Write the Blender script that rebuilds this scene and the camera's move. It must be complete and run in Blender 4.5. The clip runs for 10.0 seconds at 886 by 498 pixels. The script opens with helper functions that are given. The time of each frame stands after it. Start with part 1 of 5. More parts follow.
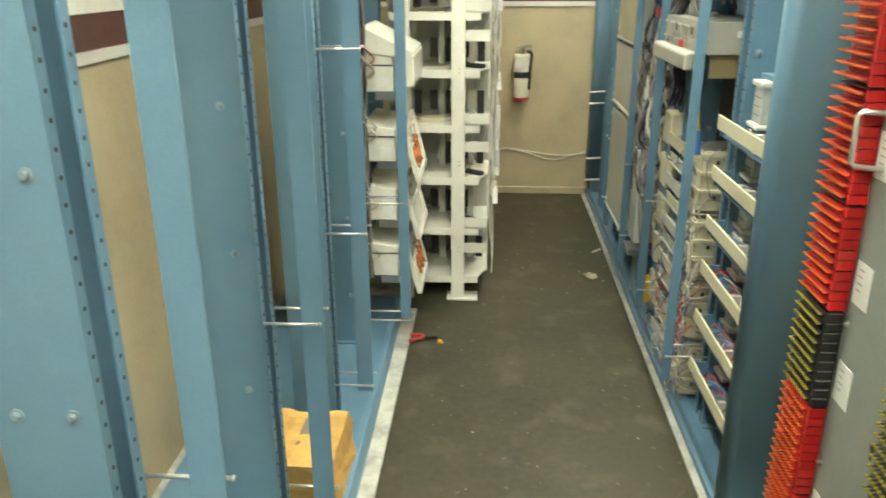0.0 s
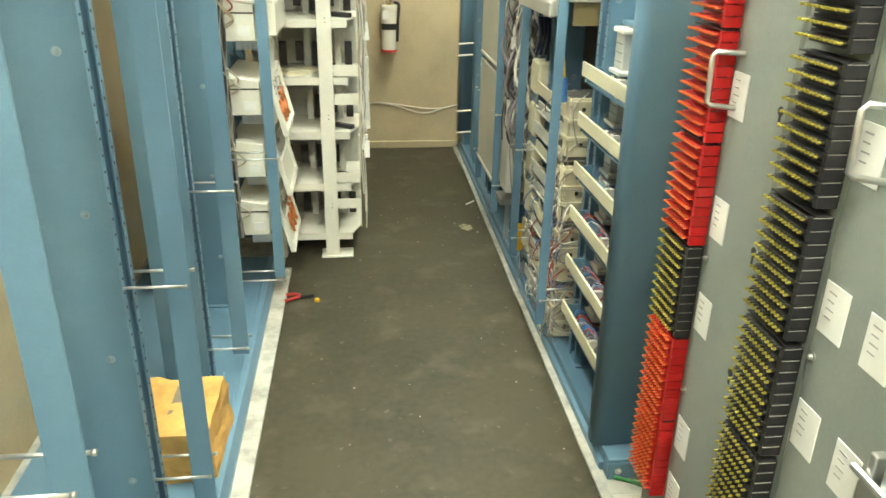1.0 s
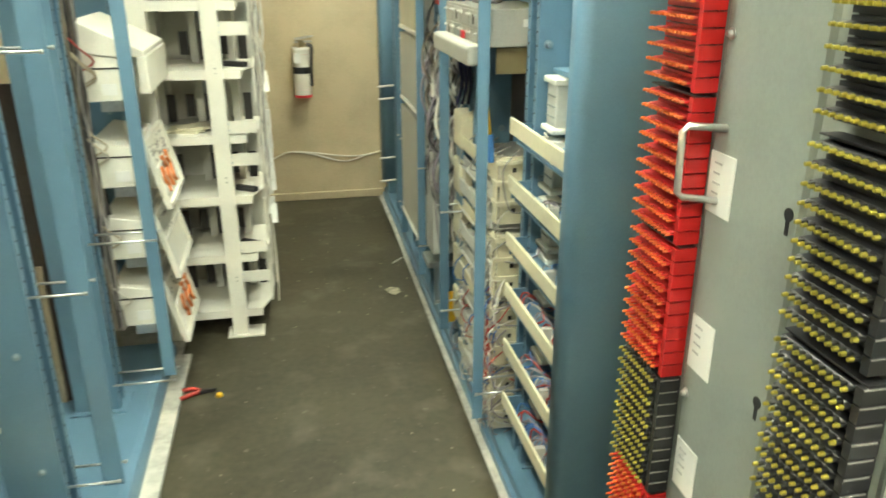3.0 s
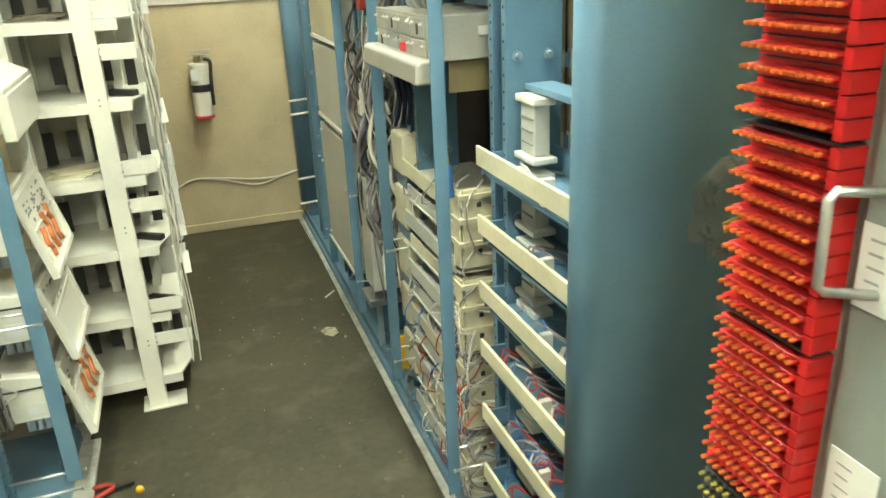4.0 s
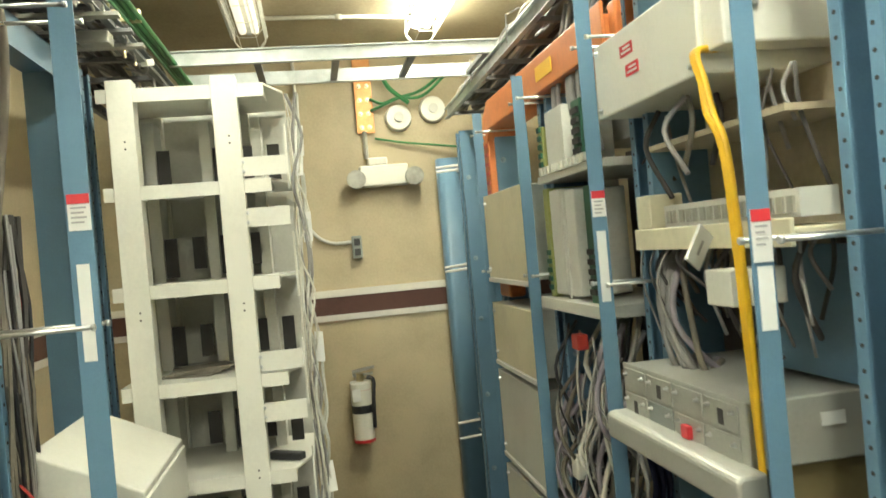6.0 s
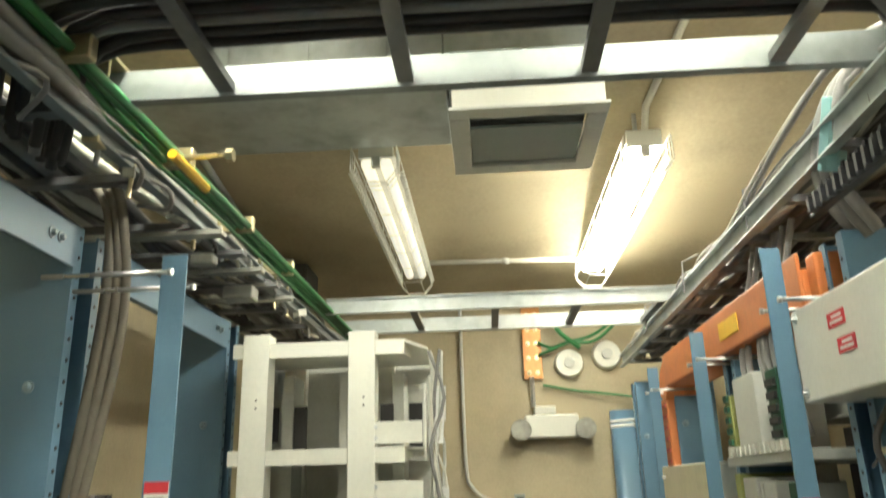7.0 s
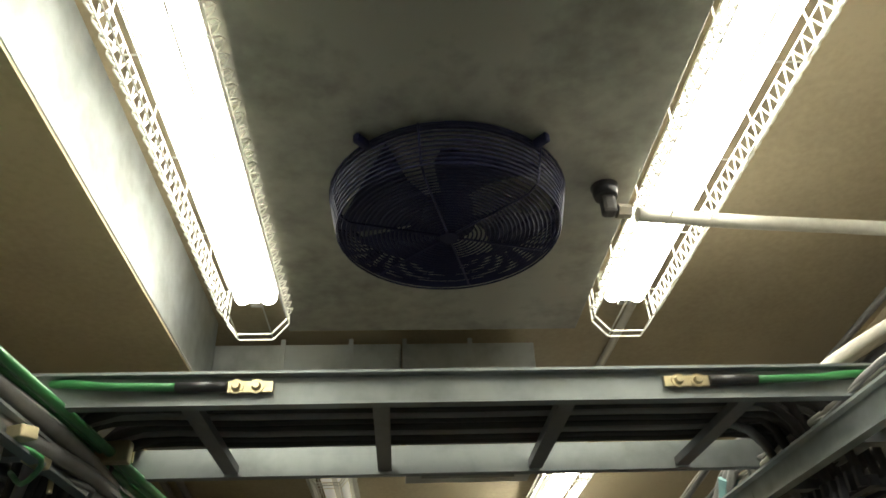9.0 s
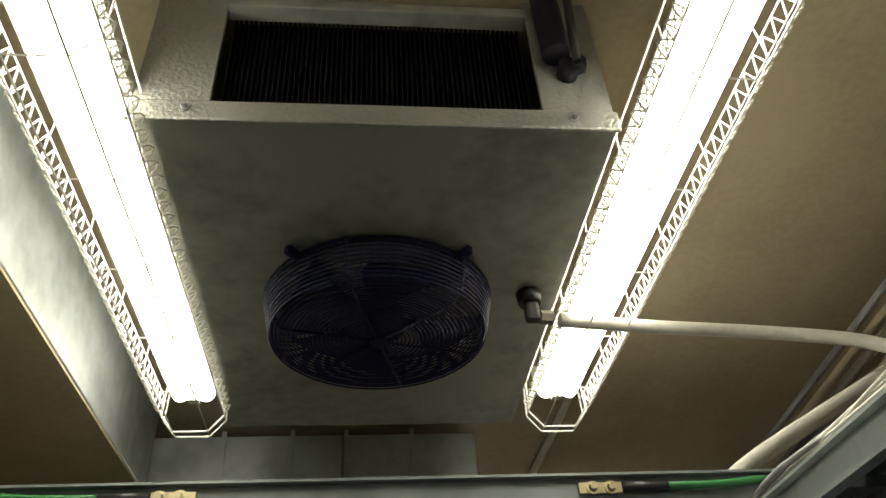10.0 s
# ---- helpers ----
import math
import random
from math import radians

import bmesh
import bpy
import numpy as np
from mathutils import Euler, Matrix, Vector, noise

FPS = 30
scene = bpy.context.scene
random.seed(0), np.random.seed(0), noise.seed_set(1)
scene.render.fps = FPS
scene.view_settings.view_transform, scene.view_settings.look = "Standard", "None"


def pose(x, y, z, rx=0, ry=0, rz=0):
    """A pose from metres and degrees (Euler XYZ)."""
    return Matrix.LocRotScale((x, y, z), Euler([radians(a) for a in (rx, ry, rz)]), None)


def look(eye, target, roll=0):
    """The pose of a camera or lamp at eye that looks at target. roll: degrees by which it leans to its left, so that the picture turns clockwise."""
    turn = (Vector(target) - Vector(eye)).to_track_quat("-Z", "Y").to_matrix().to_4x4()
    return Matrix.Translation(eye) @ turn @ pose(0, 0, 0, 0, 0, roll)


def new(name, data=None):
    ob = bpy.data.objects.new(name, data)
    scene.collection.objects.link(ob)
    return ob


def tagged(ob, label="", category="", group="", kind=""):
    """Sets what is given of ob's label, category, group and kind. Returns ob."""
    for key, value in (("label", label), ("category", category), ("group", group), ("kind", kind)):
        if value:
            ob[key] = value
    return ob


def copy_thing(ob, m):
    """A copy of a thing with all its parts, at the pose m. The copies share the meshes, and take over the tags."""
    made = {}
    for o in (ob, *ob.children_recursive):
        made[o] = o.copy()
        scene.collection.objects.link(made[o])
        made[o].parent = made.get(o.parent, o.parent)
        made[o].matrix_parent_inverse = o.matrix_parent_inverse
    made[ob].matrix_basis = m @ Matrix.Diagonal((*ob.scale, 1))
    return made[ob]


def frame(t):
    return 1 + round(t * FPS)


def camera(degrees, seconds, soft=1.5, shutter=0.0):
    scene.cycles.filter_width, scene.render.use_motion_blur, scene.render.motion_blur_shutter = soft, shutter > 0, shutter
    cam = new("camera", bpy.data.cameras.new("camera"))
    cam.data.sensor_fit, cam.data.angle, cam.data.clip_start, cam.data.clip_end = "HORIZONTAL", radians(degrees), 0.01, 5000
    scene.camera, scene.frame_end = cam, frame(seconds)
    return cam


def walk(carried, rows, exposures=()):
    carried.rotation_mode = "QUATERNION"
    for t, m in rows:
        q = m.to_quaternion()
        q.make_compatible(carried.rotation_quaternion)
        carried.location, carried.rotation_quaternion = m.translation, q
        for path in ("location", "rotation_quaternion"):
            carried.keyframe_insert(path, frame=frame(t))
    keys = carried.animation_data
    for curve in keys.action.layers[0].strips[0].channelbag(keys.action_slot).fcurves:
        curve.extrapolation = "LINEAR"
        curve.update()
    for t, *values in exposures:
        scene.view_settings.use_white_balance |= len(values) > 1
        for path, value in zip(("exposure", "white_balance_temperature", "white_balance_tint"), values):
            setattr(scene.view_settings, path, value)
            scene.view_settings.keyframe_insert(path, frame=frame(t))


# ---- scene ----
cam = camera(60.5, 10.0, soft=1.5, shutter=0.3)
PATH = [
    (0, (0.326, -0.078, 1.508), (0.22, 1.798, 0.824), -0.2),
    (0.5, (0.333, -0.068, 1.485), (0.45, 1.781, 0.733), 0.8),
    (1, (0.332, -0.053, 1.48), (0.549, 1.774, 0.696), 1.1),
    (1.5, (0.371, 0.042, 1.47), (0.697, 1.842, 0.662), 1.9),
    (2, (0.452, 0.136, 1.507), (0.681, 1.994, 0.803), -2.2),
    (2.5, (0.498, 0.223, 1.498), (0.586, 2.083, 0.768), -4.4),
    (3, (0.463, 0.361, 1.482), (0.837, 2.194, 0.772), -0.0),
    (3.2, (0.436, 0.444, 1.485), (0.931, 2.243, 0.765), 1.3),
    (4.3, (0.462, 0.874, 1.489), (1.051, 2.651, 0.785), -3.4),
    (4.5, (0.483, 0.951, 1.496), (0.948, 2.795, 0.877), -4.1),
    (5, (0.467, 1.103, 1.546), (0.782, 3.016, 1.055), -4.9),
    (5.2, (0.436, 1.172, 1.574), (0.785, 3.115, 1.256), -4.7),
    (6.3, (0.385, 1.473, 1.65), (0.687, 3.447, 1.757), -4.6),
    (6.5, (0.42, 1.534, 1.672), (0.555, 3.514, 1.921), -4.3),
    (7, (0.489, 1.619, 1.744), (0.388, 3.523, 2.347), -1.6),
    (7.5, (0.508, 1.64, 1.808), (0.404, 3.455, 2.642), -1.4),
    (8, (0.502, 1.546, 1.874), (0.494, 3.263, 2.899), -1.3),
    (8.5, (0.46, 1.387, 1.896), (0.461, 3.036, 3.028), -0.9),
    (9, (0.417, 1.263, 1.919), (0.531, 2.945, 2.994), -2.3),
    (9.5, (0.462, 1.184, 1.943), (0.609, 2.793, 3.122), -2.1),
    (10, (0.475, 1.178, 1.939), (0.679, 2.751, 3.157), -4.0),
]
STOPS = [
    (0, 2.12, 6250, 3), (1, 2.40, 6250, 2), (2.5, 2.36, 6250, 0), (4.5, 2.38, 6200, -3), (5.0, 2.2, 6300, -2), (5.2, 2.1, 6300, 0),
    (6.3, 1.45, 6300, 4), (6.5, 1.38, 6300, 5), (7.0, 1.25, 6150, 6), (7.5, 1.0, 5950, 6), (8.0, 0.95, 5900, 7), (8.5, 0.42, 6000, 8),
    (9.0, -0.42, 6150, 9), (9.5, -0.85, 6200, 9), (10.0, -1.16, 6250, 9),
]
walk(cam, [(t, look(eye, target, roll)) for t, eye, target, roll in PATH], STOPS)

# ---- light ----
world = bpy.data.worlds.new("world")
scene.world = world
world.use_nodes = True
world.node_tree.nodes["Background"].inputs["Color"].default_value = (0.6, 0.65, 0.7, 1)
world.node_tree.nodes["Background"].inputs["Strength"].default_value = 0.02

CEIL = 2.99
FALL_FROM, FALL = 1.9, 0.1065


def ceil_z(y):
    """Height of the ceiling, which falls gently towards the end wall."""
    return CEIL - FALL * max(0.0, y - FALL_FROM)


# ---- materials ----
def material(name, colour, rough=0.5, metal=0.0, spread=0.12, grain=60.0, bump=0.08, stain=None, big=4.0, spec=0.5, vary=0.0):
    """Colour with wear at two scales: broad stains and fine grain, with a slight relief."""
    m = bpy.data.materials.new(name)
    m.use_nodes = True
    nt = m.node_tree
    n, l = nt.nodes, nt.links
    b = n["Principled BSDF"]
    b.inputs["Metallic"].default_value = metal
    b.inputs["Specular IOR Level"].default_value = spec
    tc = n.new("ShaderNodeTexCoord")
    fine = n.new("ShaderNodeTexNoise")
    fine.inputs["Scale"].default_value = grain
    fine.inputs["Detail"].default_value = 4
    broad = n.new("ShaderNodeTexNoise")
    broad.inputs["Scale"].default_value = big
    broad.inputs["Detail"].default_value = 5
    broad.inputs["Roughness"].default_value = 0.6
    geo = n.new("ShaderNodeNewGeometry")
    l.new(geo.outputs["Position"], fine.inputs["Vector"])
    l.new(geo.outputs["Position"], broad.inputs["Vector"])
    add = n.new("ShaderNodeMath")
    add.operation = "MULTIPLY_ADD"
    l.new(fine.outputs["Fac"], add.inputs[0])
    add.inputs[1].default_value = 0.4
    l.new(broad.outputs["Fac"], add.inputs[2])
    ramp = n.new("ShaderNodeValToRGB")
    c = Vector(colour)
    d = Vector(stain) if stain else c * (1 - 2.2 * spread)
    ramp.color_ramp.elements[0].position = 0.42
    ramp.color_ramp.elements[1].position = 0.78
    ramp.color_ramp.elements[0].color = (*d, 1)
    ramp.color_ramp.elements[1].color = (*(c * (1 + spread * 0.5)), 1)
    l.new(add.outputs[0], ramp.inputs["Fac"])
    out = ramp.outputs["Color"]
    if vary:
        oi = n.new("ShaderNodeObjectInfo")
        hsv = n.new("ShaderNodeHueSaturation")
        mr = n.new("ShaderNodeMapRange")
        mr.inputs["To Min"].default_value, mr.inputs["To Max"].default_value = 1 - vary, 1 + vary
        l.new(oi.outputs["Random"], mr.inputs["Value"])
        l.new(mr.outputs["Result"], hsv.inputs["Value"])
        l.new(out, hsv.inputs["Color"])
        out = hsv.outputs["Color"]
    l.new(out, b.inputs["Base Color"])
    rr = n.new("ShaderNodeMapRange")
    rr.inputs["To Min"].default_value = max(0.03, rough - 0.1)
    rr.inputs["To Max"].default_value = min(1, rough + 0.12)
    l.new(broad.outputs["Fac"], rr.inputs["Value"])
    l.new(rr.outputs["Result"], b.inputs["Roughness"])
    if bump:
        bp = n.new("ShaderNodeBump")
        bp.inputs["Strength"].default_value = bump
        bp.inputs["Distance"].default_value = 0.002
        l.new(fine.outputs["Fac"], bp.inputs["Height"])
        l.new(bp.outputs["Normal"], b.inputs["Normal"])
    return m


def glow(name, colour, strength):
    m = bpy.data.materials.new(name)
    m.use_nodes = True
    b = m.node_tree.nodes["Principled BSDF"]
    b.inputs["Base Color"].default_value = (*colour, 1)
    b.inputs["Emission Color"].default_value = (*colour, 1)
    b.inputs["Emission Strength"].default_value = strength
    return m


def clear(name, colour, rough=0.05, alpha=0.25):
    m = bpy.data.materials.new(name)
    m.use_nodes = True
    b = m.node_tree.nodes["Principled BSDF"]
    b.inputs["Base Color"].default_value = (*colour, 1)
    b.inputs["Roughness"].default_value = rough
    b.inputs["Alpha"].default_value = alpha
    return m


def scuffed(m):
    """Adds small pale scuffs and a few broad dusty patches to a floor."""
    nt = m.node_tree
    n, l = nt.nodes, nt.links
    b = n["Principled BSDF"]
    src = b.inputs["Base Color"].links[0].from_socket
    geo = n.new("ShaderNodeNewGeometry")
    out = src
    for scale, low, high, amount in ((26.0, 0.66, 0.76, 0.30), (5.5, 0.54, 0.80, 0.22), (70.0, 0.72, 0.78, 0.35)):
        t = n.new("ShaderNodeTexNoise")
        t.inputs["Scale"].default_value = scale
        t.inputs["Detail"].default_value = 3
        l.new(geo.outputs["Position"], t.inputs["Vector"])
        mr = n.new("ShaderNodeMapRange")
        mr.inputs["From Min"].default_value, mr.inputs["From Max"].default_value = low, high
        mr.inputs["To Max"].default_value = amount
        l.new(t.outputs["Fac"], mr.inputs["Value"])
        mx = n.new("ShaderNodeMix")
        mx.data_type = "RGBA"
        l.new(mr.outputs["Result"], mx.inputs["Factor"])
        l.new(out, mx.inputs["A"])
        mx.inputs["B"].default_value = (0.26, 0.245, 0.19, 1)
        out = mx.outputs["Result"]
    l.new(out, b.inputs["Base Color"])
    return m


BLUE = material("blue_paint", (0.119, 0.216, 0.312), 0.38, grain=220, spread=0.06, bump=0.05, big=2.5)
CREAM = material("cream_wall", (0.46, 0.39, 0.255), 0.55, grain=90, spread=0.08, bump=0.12)
CEILM = material("ceiling_paint", (0.40, 0.335, 0.215), 0.7, grain=70, spread=0.12, bump=0.25, big=2.0)
BROWN = material("brown_band", (0.085, 0.035, 0.025), 0.5)
TRIMW = material("white_trim", (0.68, 0.66, 0.6), 0.4, spread=0.06)
FLOOR = scuffed(material("dark_linoleum", (0.049, 0.045, 0.028), 0.5, grain=35, spread=0.25, big=1.6, bump=0.06, spec=0.3))
CONC = material("grey_concrete", (0.42, 0.42, 0.38), 0.75, grain=40, spread=0.22, big=9, bump=0.3)
WHITE = material("white_enamel", (0.72, 0.71, 0.63), 0.35, spread=0.05, grain=120, bump=0.03)
OFFW = material("offwhite_metal", (0.55, 0.55, 0.50), 0.4, spread=0.07, grain=120, bump=0.03)
BEIGE = material("beige_plastic", (0.62, 0.58, 0.42), 0.45, spread=0.08)
GREY = material("grey_paint", (0.245, 0.27, 0.25), 0.42, spread=0.07, grain=150, bump=0.04)
STEEL = material("zinc_steel", (0.62, 0.63, 0.62), 0.3, metal=0.9, spread=0.12, grain=90)
GALV = material("galvanised_steel", (0.50, 0.53, 0.52), 0.40, metal=0.55, spread=0.15, grain=25, big=9)
DULL = material("dull_aluminium", (0.36, 0.355, 0.31), 0.45, metal=0.4, spread=0.24, grain=30, big=4)
STUCCO = material("stucco_aluminium", (0.40, 0.395, 0.35), 0.34, metal=0.5, spread=0.1, grain=130, bump=1.6, big=6)
BOLT = material("painted_bolt", (0.26, 0.34, 0.40), 0.4, metal=0.35, spread=0.15)
BRASS = material("brass", (0.60, 0.52, 0.32), 0.3, metal=0.9)
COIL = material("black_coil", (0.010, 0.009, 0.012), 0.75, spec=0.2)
BLACK = material("black_plastic", (0.022, 0.022, 0.024), 0.4, spread=0.1)
# Near-black mostly for holes and recesses, their shade put into the colour.
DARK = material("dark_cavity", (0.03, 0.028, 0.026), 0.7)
FANB = material("blue_black_enamel", (0.008, 0.010, 0.044), 0.5, spec=0.3)
RED = material("red_plastic", (0.44, 0.012, 0.014), 0.30, spread=0.08, vary=0.08)
ORANGE = material("orange_pin", (0.52, 0.12, 0.022), 0.4)
# Dark board colour; also holds the shade behind the east racks.
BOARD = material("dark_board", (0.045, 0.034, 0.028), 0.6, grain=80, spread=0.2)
SMEAR = material("trodden_plaster", (0.27, 0.25, 0.18), 0.8, grain=60, spread=0.35, big=30)
ORANGEP = material("orange_paint", (0.52, 0.165, 0.045), 0.45)
YELLOW = material("yellow_pin", (0.27, 0.23, 0.025), 0.5)
YELLOWP = material("yellow_plastic", (0.75, 0.45, 0.02), 0.4)
KRAFT = material("kraft_paper", (0.60, 0.36, 0.10), 0.6, spread=0.12, grain=40, bump=0.4, big=7)
PAPER = material("paper_label", (0.75, 0.75, 0.72), 0.6, spread=0.03)
INK = material("grey_print", (0.36, 0.36, 0.36), 0.6)
REDINK = material("red_print", (0.55, 0.03, 0.04), 0.5)
GREEN = material("green_wire", (0.045, 0.20, 0.065), 0.4)
GREENB = material("green_board", (0.012, 0.075, 0.038), 0.5)
GREYW = material("grey_cable", (0.26, 0.25, 0.24), 0.55)
DARKW = material("dark_cable", (0.055, 0.05, 0.047), 0.75)
STRAPW = material("brown_cable", (0.17, 0.15, 0.115), 0.6)
WHITEW = material("white_cable", (0.62, 0.60, 0.52), 0.5)
TANW = material("tan_cable", (0.42, 0.36, 0.25), 0.6)
MAUVEW = material("mauve_cable", (0.27, 0.24, 0.27), 0.6)
BLUEW = material("blue_wire", (0.05, 0.16, 0.42), 0.4)
REDW = material("red_wire", (0.40, 0.04, 0.03), 0.45)
COPPER = material("copper", (0.58, 0.27, 0.09), 0.4, metal=0.35)
TUBE = glow("lit_tube", (1.0, 0.95, 0.80), 42.0)
TUBEF = glow("bright_tube", (1.0, 0.95, 0.80), 27.0)
TUBED = glow("weak_tube", (1.0, 0.93, 0.76), 0.30)
BAG = clear("clear_bag", (0.16, 0.15, 0.12), 0.08, 0.26)


# ---- building kit ----
class Geo:
    """Vertices and faces in world metres."""

    def __init__(self):
        self.v, self.f = [], []

    def add(self, verts, faces):
        k = len(self.v)
        self.v += [tuple(p) for p in verts]
        self.f += [tuple(i + k for i in f) for f in faces]
        return self

    def box(self, x0, x1, y0, y1, z0, z1, m=None):
        p = [Vector((x, y, z)) for z in (z0, z1) for y in (y0, y1) for x in (x0, x1)]
        if m is not None:
            p = [m @ q for q in p]
        return self.add(p, [(0, 2, 3, 1), (4, 5, 7, 6), (0, 1, 5, 4), (2, 6, 7, 3), (0, 4, 6, 2), (1, 3, 7, 5)])

    def prism(self, poly, axis, a, b):
        """A 2D outline drawn out along an axis: 'x' takes (y, z), 'y' takes (x, z), 'z' takes (x, y)."""
        def put(u, w, s):
            return {"x": (s, u, w), "y": (u, s, w), "z": (u, w, s)}[axis]
        n = len(poly)
        vs = [put(u, w, a) for u, w in poly] + [put(u, w, b) for u, w in poly]
        return self.add(vs, [tuple(range(n))[::-1], tuple(range(n, 2 * n))] + [(i, (i + 1) % n, n + (i + 1) % n, n + i) for i in range(n)])

    def tube(self, pts, r, n=8, r1=None):
        """A round bar along points."""
        pts = [Vector(p) for p in pts]
        k0 = len(self.v)
        up = None
        for i, p in enumerate(pts):
            d = (pts[min(i + 1, len(pts) - 1)] - pts[max(i - 1, 0)]).normalized()
            if up is None:
                up = Vector((0, 0, 1)) if abs(d.z) < 0.9 else Vector((1, 0, 0))
            a = d.cross(up).normalized()
            up = a.cross(d).normalized()
            rr = r if r1 is None else r + (r1 - r) * i / (len(pts) - 1)
            for j in range(n):
                t = 2 * math.pi * j / n
                self.v.append(tuple(p + rr * (math.cos(t) * a + math.sin(t) * up)))
        for i in range(len(pts) - 1):
            for j in range(n):
                o = k0 + i * n
                self.f.append((o + j, o + (j + 1) % n, o + n + (j + 1) % n, o + n + j))
        self.f.append(tuple(k0 + j for j in range(n))[::-1])
        self.f.append(tuple(k0 + (len(pts) - 1) * n + j for j in range(n)))
        return self

    def disc(self, c, axis, r, h, n=16, r1=None):
        d = {"x": Vector((1, 0, 0)), "y": Vector((0, 1, 0)), "z": Vector((0, 0, 1))}[axis]
        c = Vector(c)
        return self.tube([c, c + d * h], r, n, r1)

    def ring(self, c, axis, r, t, n=32, k=6):
        """A torus."""
        ax = {"x": (1, 2, 0), "y": (2, 0, 1), "z": (0, 1, 2)}[axis]
        k0 = len(self.v)
        for i in range(n):
            a = 2 * math.pi * i / n
            for j in range(k):
                b = 2 * math.pi * j / k
                p = [0, 0, 0]
                p[ax[0]] = (r + t * math.cos(b)) * math.cos(a)
                p[ax[1]] = (r + t * math.cos(b)) * math.sin(a)
                p[ax[2]] = t * math.sin(b)
                self.v.append(tuple(Vector(p) + Vector(c)))
        for i in range(n):
            for j in range(k):
                self.f.append((k0 + i * k + j, k0 + ((i + 1) % n) * k + j, k0 + ((i + 1) % n) * k + (j + 1) % k, k0 + i * k + (j + 1) % k))
        return self


def bend(pts, steps=6):
    """A smooth line through points (Catmull-Rom)."""
    p = [Vector(q) for q in pts]
    p = [p[0] * 2 - p[1]] + p + [p[-1] * 2 - p[-2]]
    out = []
    for i in range(1, len(p) - 2):
        for s in range(steps):
            t = s / steps
            out.append(0.5 * (2 * p[i] + (p[i + 1] - p[i - 1]) * t + (2 * p[i - 1] - 5 * p[i] + 4 * p[i + 1] - p[i + 2]) * t * t + (3 * p[i] - p[i - 1] - 3 * p[i + 1] + p[i + 2]) * t ** 3))
    return out + [p[-2]]


def place(ob):
    v = Vector((0, 0, 0))
    while ob:
        v += ob.location
        ob = ob.parent
    return v


def part(name, geo, mat, parent=None, label="", bevel=0.0, smooth=False):
    """Links what geo holds, given in world metres, as one mesh under a thing or a part."""
    at = place(parent)
    me = bpy.data.meshes.new(name)
    me.from_pydata([Vector(p) - at for p in geo.v], [], geo.f)
    bm = bmesh.new()
    bm.from_mesh(me)
    bmesh.ops.recalc_face_normals(bm, faces=bm.faces)
    bm.to_mesh(me)
    bm.free()
    me.materials.append(mat)
    ob = new(name, me)
    ob.parent = parent
    if smooth:
        for p in me.polygons:
            p.use_smooth = len(p.vertices) <= 4
    if bevel:
        b = ob.modifiers.new("bevel", "BEVEL")
        b.width, b.segments, b.limit_method = bevel, 2, "ANGLE"
    if label:
        ob["label"] = label
    return ob


def thing(name, at, label, category, group="", kind=""):
    ob = new(name)
    ob.location = at
    ob.empty_display_size = 0.05
    return tagged(ob, label, category, group, kind)


def single(name, geo, mat, label, category="", group="", kind="", bevel=0.0, smooth=False):
    return tagged(part(name, geo, mat, None, "", bevel, smooth), label, category, group, kind)


def bolt(at, axis, parent, mat=None, r=0.011, name="bolt"):
    """A round-headed bolt; axis names the way that it points, with a sign."""
    s = -1 if axis[0] == "-" else 1
    g = Geo().disc(at, axis[-1], r * 1.5, 0.002 * s, 12)
    g.disc(Vector(at) + Vector([0.002 * s if a == axis[-1] else 0 for a in "xyz"]), axis[-1], r, 0.006 * s, 10, r * 0.7)
    return part(name, g, mat or STEEL, parent)


# ---- room ----
single("floor", Geo().box(-0.02, 1.02, -2.6, 5.28, -0.05, 0.0).box(0.0, 0.36, 3.2, 5.28, -0.05, -0.001), FLOOR, "dark worn linoleum floor with scuffs and paint specks", "floor", kind="structure")
single("floor_under_racks", Geo().box(-0.95, -0.02, -2.6, 5.28, -0.06, -0.004).box(1.02, 1.8, -2.6, 5.28, -0.06, -0.004), CONC, "bare grey concrete floor under the racks", "floor", kind="structure")
single("wall_north", Geo().box(-1.05, 1.95, 5.28, 5.4, -0.05, ceil_z(5.28)), CREAM, "cream painted end wall", "wall", kind="structure")
single("wall_west", Geo().prism([(-2.6, -0.05), (5.28, -0.05), (5.28, ceil_z(5.28)), (FALL_FROM, CEIL), (-2.6, CEIL)], "x", -1.05, -0.68), CREAM, "glossy cream painted side wall", "wall", kind="structure")
single("wall_east", Geo().prism([(-2.6, -0.05), (5.28, -0.05), (5.28, ceil_z(5.28)), (FALL_FROM, CEIL), (-2.6, CEIL)], "x", 1.75, 1.95), CREAM, "cream painted side wall behind the racks", "wall", kind="structure")
single("wall_south", Geo().box(-1.05, 1.95, -2.75, -2.6, -0.05, CEIL), CREAM, "cream painted wall", "wall", kind="structure")
single("ceiling", Geo().prism([(-2.75, CEIL), (FALL_FROM, CEIL), (5.4, ceil_z(5.4)), (5.4, CEIL + 0.12), (-2.75, CEIL + 0.12)], "x", -1.05, 1.95), CEILM, "beige painted ceiling", "ceiling", kind="structure")
